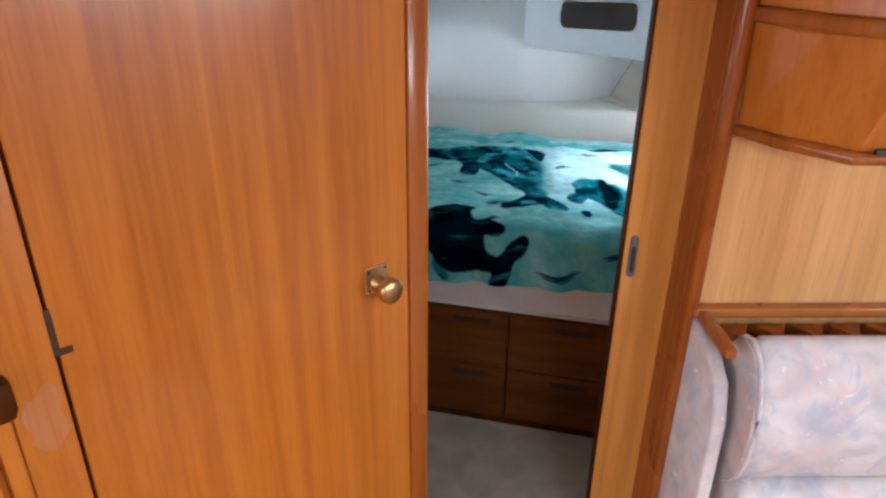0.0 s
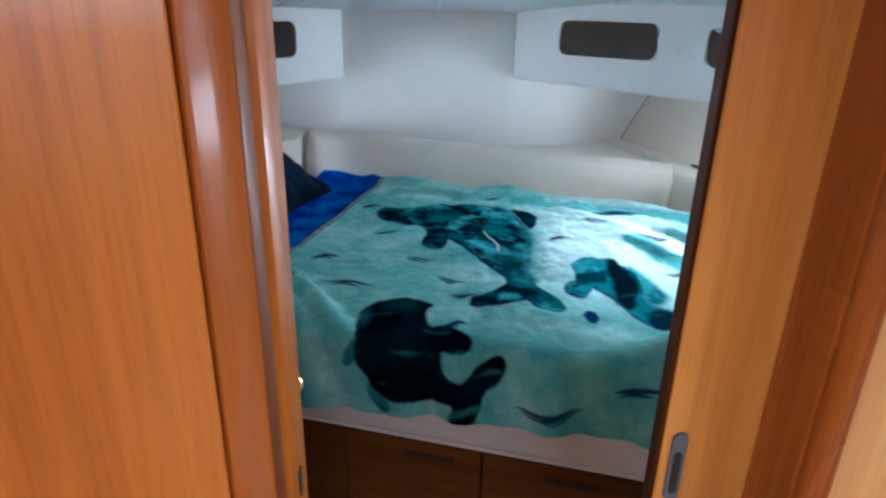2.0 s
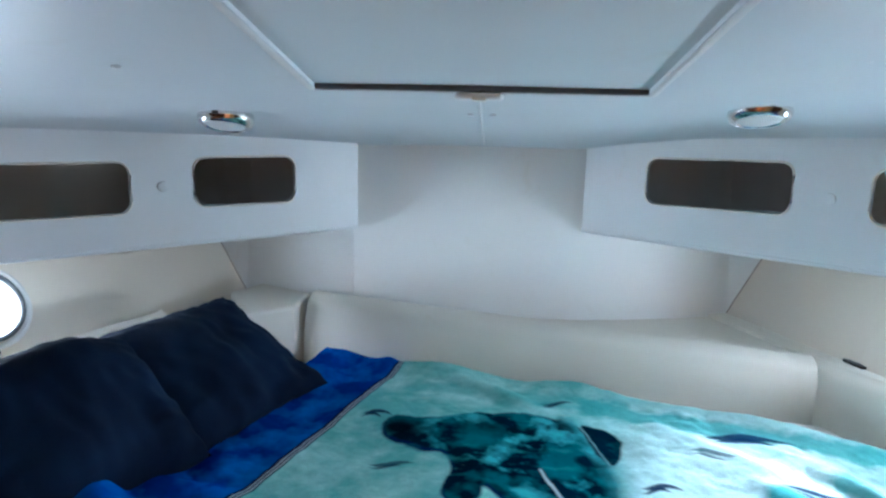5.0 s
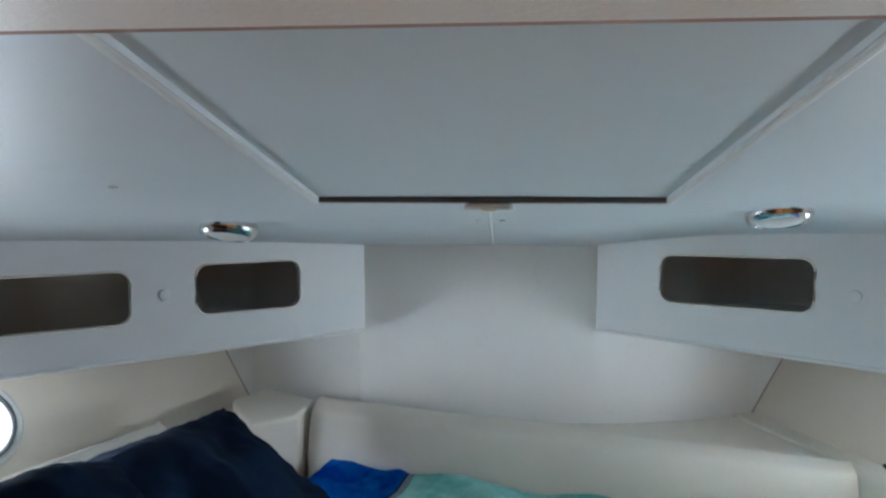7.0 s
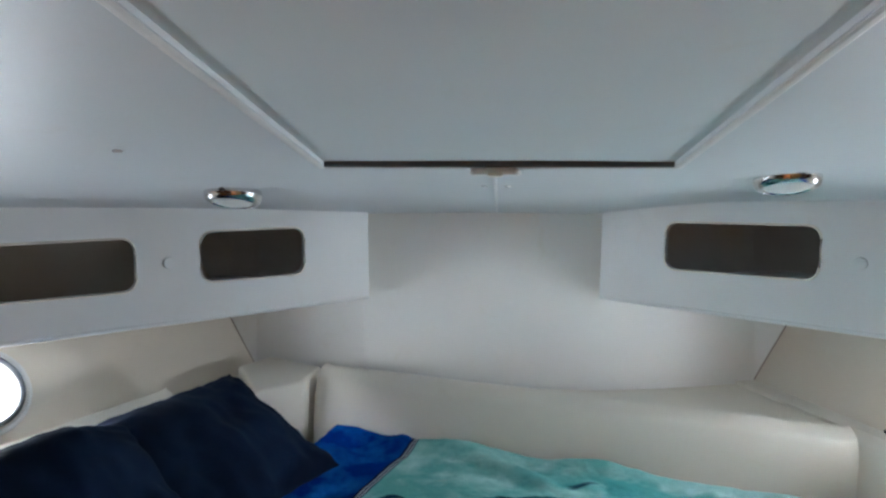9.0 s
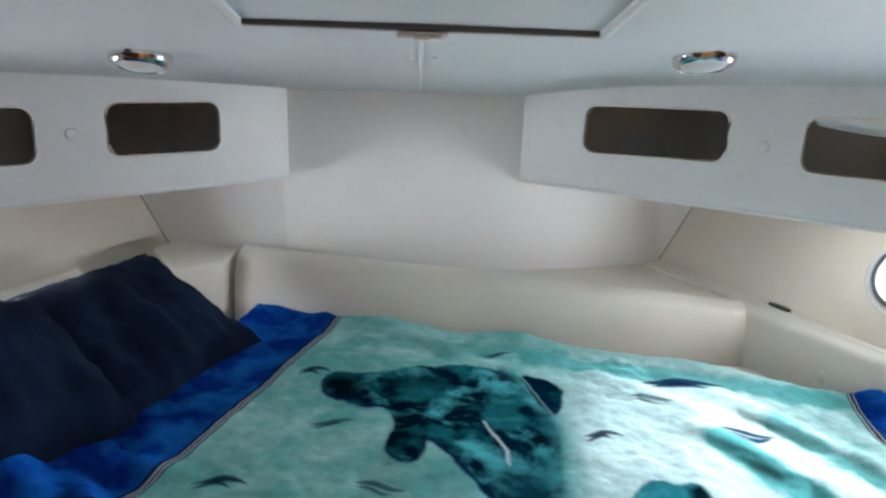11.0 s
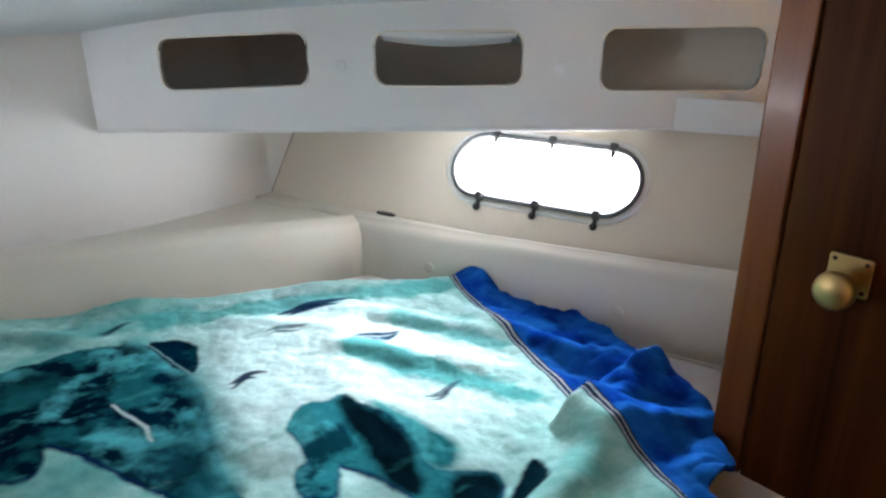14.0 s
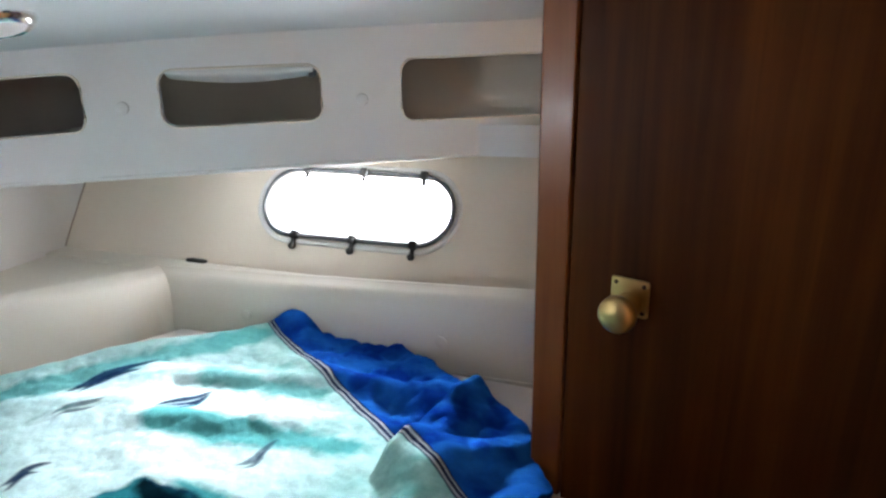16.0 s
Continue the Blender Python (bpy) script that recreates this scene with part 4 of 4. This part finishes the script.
# black vent let into the starboard ledge, and a round cap further forward
vent = thing("ledge_vent", (0.925, 2.955, 0.886), "small black plastic finger vent in the ledge", "vent")
vb = prism(outline(0, 0, 0.062, 0.024, 0.010, 5), 0, 0.006, 0.001)
vb.transform(Matrix.Translation((0.918, 2.985, 0.884)) @ pose(0, 0, 0, 0, 0, -66))
part("rim", vb, BLACK, vent)
vb = prism(outline(0, 0, 0.040, 0.010, 0.004, 5), 0.004, 0.0075, 0.001)
vb.transform(Matrix.Translation((0.918, 2.985, 0.884)) @ pose(0, 0, 0, 0, 0, -66))
part("slot", vb, GREY, vent)
cap = thing("plastic_stud", (1.20, 2.30, 0.884), "white plastic cap on the ledge", "cap")
part("cap", turned([(0.017, 0), (0.016, 0.004), (0.010, 0.007)], Matrix.Translation((1.205, 2.31, 0.884)), 16), LIGHT_PLASTIC, cap, smooth=40)

# overhead lockers with rounded openings
FU = Vector((0.77, -0.64, 0)).normalized()
F0 = Vector((0.31, 3.249, 0))


def overhead_locker(side):
    o = Vector((side * F0.x, F0.y, 0))
    u = Vector((side * FU.x, FU.y, 0))
    m = basis(o, u, (0, 0, 1))
    if side < 0:
        m = m @ Matrix.Diagonal((1, 1, -1, 1))          # local z stays towards the room
    start = -0.038 if side == 1 else 0.046
    root = thing("overhead_locker", (o.x, o.y, 1.14), "white overhead locker with rounded open slots, against the hull", "locker", "overhead lockers")
    if side == 1:
        spans = [(0.146, 0.498, 1.304, 0.117), (0.655, 0.986, 1.314, 0.117), (1.162, 1.50, 1.316, 0.132)]
    else:
        spans = [(0.232, 0.488, 1.283, 0.117), (0.631, 0.915, 1.281, 0.117), (1.07, 1.35, 1.281, 0.117)]
    holes = []
    for k, (a, b, zc, high) in enumerate(spans):
        lo = start + 0.02 if k == 0 else (spans[k - 1][1] + a) / 2
        hi = (b + spans[k + 1][0]) / 2 if k + 1 < len(spans) else b + 0.08
        holes.append(((a + b) / 2, zc, b - a, high, 0.028, lo, hi))
    rise = 0.020 if side == 1 else 0.0                  # the lower edge climbs forward

    def tilt(bm):
        """The slots climb forward a little; the board's outer edge stays."""
        for v in bm.verts:
            if 1.20 < v.co.z < 1.40:
                q = (v.co - o).dot(u)
                a, b = min(((c[0], c[1]) for c in spans), key=lambda c: abs((c[0] + c[1]) / 2 - q))
                if a - 0.01 < q < b + 0.01:
                    v.co.z += (0.042 if side == 1 and a < 0.3 else 0.012) * (q - (a + b) / 2)
        return bm
    fb = pierced(m, start, 1.75, 1.138, 1.47, holes, 0.014)
    for v in fb.verts:
        if abs(v.co.z - 1.138) < 1e-4:
            v.co.z += rise * max(0.0, (v.co - o).dot(u))
    tilt(fb)
    part("front", fb, WHITE, root)
    part("shelf", box((start + 0.01, 1.140 + 1.8 * rise, -0.50), (1.75, 1.152 + 1.8 * rise, -0.014), m), [INSIDE, WHITE], root).data.polygons.foreach_set("material_index", [1] * 6)
    part("end", box((start + 0.002, 1.140, -0.20), (start + 0.012, 1.50, -0.014), m), WHITE, root)
    for k in range(len(spans)):
        x = spans[k][1] + 0.01
        if k + 1 < len(spans):
            x = (spans[k][1] + spans[k + 1][0]) / 2
            part("divider", box((x - 0.006, 1.152, -0.20), (x + 0.006, 1.48, -0.014), m), INSIDE, root)
            part("button", turned([(0.004, -0.001), (0.0135, 0.001), (0.0125, 0.005), (0.004, 0.007)], m @ Matrix.Translation((x, 1.298 if side == 1 else 1.279, 0)), 16), WHITE, root, smooth=50)
    part("bottom_edge", tube([m @ Vector((start, 1.139, -0.004)), m @ Vector((1.75, 1.139 + rise * 1.75, -0.004))], 0.006, 8), WHITE, root, smooth=50)
    for cx, cy, w, h, r, a, b in holes:
        part("slot_edge", tilt(tube([m @ Vector((x, y, 0.0)) for x, y in outline(cx, cy, w + 0.003, h + 0.003, r + 0.001, 6)], 0.0028, 6, True)), CREAM, root, smooth=60)
    if side == 1:
        inn = Vector((-0.914, -0.407, 0)) * 0.010
        c00, c10 = m @ Vector((1.33, 1.161, 0.001)), hull_point(1, 1.75, 1.168) + inn
        c01, c11 = m @ Vector((1.33, 1.234, 0.001)), hull_point(1, 1.75, 1.234) + inn
        part("filler", sheet(lambda p, q: tuple(c00.lerp(c10, p).lerp(c01.lerp(c11, p), q)), 16, 4), WHITE, root, smooth=60)
    return m


ml = overhead_locker(1)
overhead_locker(-1)
# folded cloth tucked in the middle starboard slot
cl = thing("folded_cloth", ml @ Vector((0.82, 1.34, -0.01)), "pale folded cloth sagging across the locker slot", "cloth")
part("fabric", sheet(lambda a, b: tuple(ml @ Vector((0.668 + 0.305 * a, 1.370 - 0.022 * b - 0.012 * math.sin(math.pi * a) * b, -0.012 - 0.05 * b + 0.02 * math.sin(3 * b)))), 24, 8), WHITE, cl, smooth=80)
part("tab", box((0.962, 1.346, -0.03), (0.980, 1.368, -0.02), ml, 0.003), GREY, cl)

# hatch with drawn blind
hat = thing("deck_hatch", (0, 2.05, ceiling_z(0, 2.05)), "deck hatch closed by a pale grey blind in a white frame", "hatch", kind="structure")
HZ = math.degrees(math.atan(-0.1475))
part("blind", sheet(lambda a, b: (-0.236 + 0.472 * a, 1.57 + 0.77 * b, ceiling_z(0, 1.57 + 0.77 * b) + 0.004 + 0.0012 * math.sin(b * 26) * math.sin(a * 3.1)), 24, 40), BLIND, hat, smooth=70)
for x in (-0.242, 0.242):
    part("side_rail", box((x - 0.006, 1.57, -0.004), (x + 0.006, 2.352, 0.012), Matrix(((1, 0, 0, 0), (0, 1, 0, 0), (0, -0.215, 1, 1.505 + 0.215 * 2.34), (0, 0, 0, 1))), 0.004), LIGHT_PLASTIC, hat)
TILT = Matrix(((1, 0, 0, 0), (0, 1, 0, 0), (0, -0.1475, 1, 1.505 + 0.1475 * 2.34), (0, 0, 0, 1)))
part("aft_rail", box((-0.236, 2.340, -0.003), (0.236, 2.3475, 0.012), TILT, 0.002), GREY, hat, "dark grey rail of the blind")
part("aft_lip", box((-0.245, 2.348, -0.004), (0.245, 2.354, 0.012), TILT, 0.002), LIGHT_PLASTIC, hat)
pl = prism(outline(0, 0, 0.070, 0.024, 0.0115, 7), -0.013, -0.004, 0.004, 2)
pl.transform(TILT @ Matrix.Translation((0, 2.352, 0)))
pull = part("pull", pl, LIGHT_PLASTIC, hat, "white plastic finger pull", smooth=50)
pl = box((-0.010, 2.336, -0.016), (0.010, 2.350, -0.011), TILT, 0.002)
part("tab", pl, CREAM, pull)
for k, (x, y) in enumerate(((-0.46, 2.22), (0.46, 2.22), (-0.02, 2.60), (0.02, 2.60))):
    sc = thing("screw_cap", (x, y, ceiling_z(x, y)), "small white screw cap in the headliner", "cap", "screw caps")
    part("cap", turned([(0.006, 0.002), (0.006, -0.002), (0.003, -0.004)], Matrix.Translation((x, y, ceiling_z(x, y))), 12), WHITE, sc, smooth=40)


def ceiling_lamp(x, y):
    z = ceiling_z(x, y)
    root = thing("ceiling_lamp", (x, y, z), "round chrome ceiling lamp with a frosted lens, unlit", "lamp", "ceiling lamps")
    m = Matrix.Translation((x, y, z)) @ pose(0, 0, 0, -17, 0, 0) @ Matrix.Diagonal((1.15, 1.15, -1, 1))
    part("rim", turned([(0.036, -0.002), (0.044, 0.0), (0.045, 0.010), (0.042, 0.020), (0.036, 0.024), (0.033, 0.020)], m, 32), CHROME, root, "polished chrome rim", smooth=50)
    part("lens", turned([(0.033, 0.019), (0.028, 0.024), (0.016, 0.028), (0.004, 0.029)], m, 28), LIGHT_PLASTIC, root, "frosted lens", smooth=50)
    part("switch", box((-0.004, -0.05, 0.006), (0.004, -0.043, 0.014), m, 0.002), BLACK, root)


ceiling_lamp(-0.475, 2.62)
ceiling_lamp(0.47, 2.57)

# bedside cabinet, port, with a glossy magazine
ns = thing("bedside_cabinet", (-0.85, 1.95, 0), "dark teak bedside cabinet beside the berth", "cabinet")
part("body", prism([(-0.672, 2.165), (-0.70, 1.60), (-1.25, 1.60), (-1.05, 2.30), (-0.86, 2.34)], 0.0, 0.70, 0.003), BROWN, ns)
part("top", prism([(-0.655, 2.185), (-0.685, 1.58), (-1.3, 1.58), (-1.08, 2.36), (-0.845, 2.36)], 0.702, 0.722, 0.005), TEAK_RAIL, ns)
nd = part("drawer", box((0.04, 0.46, 0.0), (0.50, 0.66, 0.012), basis((-0.672, 2.165, 0), (-0.05, -1, 0), (0, 0, 1)), 0.003), BROWN, ns)
part("handle_slot", box((0.15, 0.60, 0.010), (0.28, 0.62, 0.0135), basis((-0.672, 2.165, 0), (-0.05, -1, 0), (0, 0, 1)), 0.001), SLOT, nd)
part("fiddle", box((-1.08, 2.335, 0.722), (-0.80, 2.36, 0.75), None, 0.005), TEAK_RAIL, ns)
mg = thing("magazine", (-0.78, 2.10, 0.722), "glossy magazine with a grey picture on the bedside cabinet", "magazine")
M = Matrix.Translation((-0.852, 2.140, 0.724)) @ pose(0, 0, 0, 0, 0, 38)
part("pages", box((-0.10, -0.14, 0), (0.10, 0.14, 0.006), M, 0.001), LIGHT_PLASTIC, mg)
part("cover", box((-0.102, -0.142, 0.0062), (0.102, 0.142, 0.0072), M), PAPER, mg)
part("print", box((-0.07, -0.12, 0.0074), (0.075, -0.03, 0.0078), M), CHROME, mg, "grey printed picture")

# tall hanging locker, starboard, near the doorway
LK = basis((0.905, 1.935, 0), (0.12, -0.993, 0), (0, 0, 1))      # local x forward along the face, z to the cabin
if LK.to_3x3().col[2].x > 0:
    LK = LK @ Matrix.Diagonal((1, 1, -1, 1))
lock = thing("hanging_locker", (1.1, 1.65, 0), "tall teak hanging locker with a closed door, shade put into its colour", "wardrobe")
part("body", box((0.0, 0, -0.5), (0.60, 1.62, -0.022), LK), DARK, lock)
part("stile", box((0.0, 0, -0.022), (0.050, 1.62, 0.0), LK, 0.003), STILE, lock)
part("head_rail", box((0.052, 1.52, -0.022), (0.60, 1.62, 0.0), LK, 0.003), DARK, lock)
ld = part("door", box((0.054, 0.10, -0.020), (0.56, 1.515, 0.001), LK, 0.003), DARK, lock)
lk = part("door_knob", box((0.138, 1.098, -0.002), (0.142, 1.102, 0.002), LK), BRASS, lock)
knob_on(lk, LK @ Matrix.Translation((0.143, 1.110, 0.001)))

# ---- saloon things ----
oc = thing("overhead_cabinet", (0.8, 1.1, 1.30), "teak overhead cabinet with moulded edges on the saloon bulkhead", "cabinet")
LOW = [(0.392, 1.218), (0.432, 1.138), (0.515, 1.045), (1.6, 1.02), (1.6, 1.218)]
HIGH = [(0.386, 1.218), (0.438, 1.083), (0.530, 0.975), (1.6, 0.945), (1.6, 1.218)]


def loft(p, z0, q, z1, b=0.003):
    bm = prism(p, z0, z1)
    for v in bm.verts:
        if abs(v.co.z - z1) < 1e-6:
            k = min(range(len(p)), key=lambda i: (v.co.x - p[i][0]) ** 2 + (v.co.y - p[i][1]) ** 2)
            v.co.x, v.co.y = q[k]
    return bevel(bm, b)


def grown(pts, d):
    return [(x - d if k < 3 else x, y - (d if k in (1, 2, 3) else 0)) for k, (x, y) in enumerate(pts)]


part("body", loft(LOW, 1.326, HIGH, 1.505), TEAK, oc)
part("upper_body", prism(HIGH, 1.532, 1.78, 0.003), TEAK, oc)
part("lower_moulding", prism(grown(LOW, 0.010), 1.304, 1.326, 0.009, 3), TEAK_TRIM, oc, smooth=40)
part("upper_moulding", prism(grown(HIGH, 0.010), 1.505, 1.532, 0.009, 3), TEAK_TRIM, oc, smooth=40)
part("catch", box((0.535, 1.028, 1.325), (0.60, 1.036, 1.334), None, 0.001), BLACK, oc)

rk = thing("fiddle_rack", (0.8, 1.17, 0.90), "teak rack with a sawtooth rail along the bulkhead", "rack")
part("back_rail", box((0.372, 1.190, 0.925), (1.6, 1.218, 0.950), None, 0.006), TEAK_RAIL, rk, smooth=40)
part("end_rail", box((0.374, 1.045, 0.926), (0.398, 1.188, 0.949), None, 0.006), TEAK_TRIM, rk, smooth=40)
part("shelf", box((0.43, 1.10, 0.86), (1.6, 1.216, 0.875)), DARK, rk)
for k in range(14):
    x = 0.42 + 0.078 * k
    part("tooth", prism([(x, 1.188), (x + 0.062, 1.188), (x + 0.031, 1.130)], 0.876, 0.915, 0.002), TEAK_TRIM, rk)

se = thing("settee", (0.9, 0.9, 0.12), "settee in faded pink and grey floral cloth, buttoned end board", "sofa")
part("seat_base", box((0.40, 0.45, 0.12), (1.7, 1.2, 0.36), None, 0.004), TEAK, se)


def roll(a, b):
    """The bolster-shaped backrest."""
    x = 0.435 + 1.2 * a
    t = radians(-60 + 300 * b)
    sq = 1 + 0.10 * math.cos(2 * t) ** 2
    e = 1 - 0.10 * max(0, 1 - a / 0.02) ** 2
    return (x, 1.095 - 0.075 * sq * e * math.cos(t) * -1 - 0.02, 0.785 + 0.155 * sq * e * math.sin(t))


part("backrest", sheet(roll, 50, 40), FLORAL, se, smooth=60)
be = part("backrest_end", prism([(1.075 + 0.08 * math.cos(k * 0.2618), 0.785 + 0.16 * math.sin(k * 0.2618)) for k in range(24)], 0, 0.01), FLORAL, se)
for v in be.data.vertices:
    p = (v.co + se.location) / K
    v.co = Vector((0.428 + p.z, p.x, p.y)) * K - se.location
part("backrest_piping", tube([(0.436, 1.075 + 0.083 * math.cos(k * 0.2618), 0.785 + 0.165 * math.sin(k * 0.2618)) for k in range(24)], 0.005, 8, True), FLORAL, se, smooth=60)
part("lower_back", box((0.44, 0.99, 0.36), (1.62, 1.18, 0.64), None, 0.03, 4), FLORAL, se, smooth=60)
part("seat", box((0.41, 0.42, 0.36), (1.65, 1.10, 0.50), None, 0.04, 4), FLORAL, se, smooth=60)
eb = [(1.212, 0.12), (1.212, 0.922), (1.15, 0.918), (1.06, 0.86), (1.035, 0.78), (1.03, 0.12)]
bm = prism(eb, 0, 0.03, 0.008, 3)
bm.transform(Matrix(((0, 0, 1, 0.374), (1, 0, 0, 0), (0, 1, 0, 0), (0, 0, 0, 1))))
bd = part("end_board", bm, FLORAL, se, "upholstered end board", smooth=40)
for y, z in ((1.14, 0.835), (1.14, 0.56)):
    part("button", turned([(0.002, 0), (0.007, 0.001), (0.006, 0.004), (0.002, 0.005)], basis((0.3742, y, z), (0, -1, 0), (0, 0, 1)), 12), LIGHT_PLASTIC, bd, smooth=40)
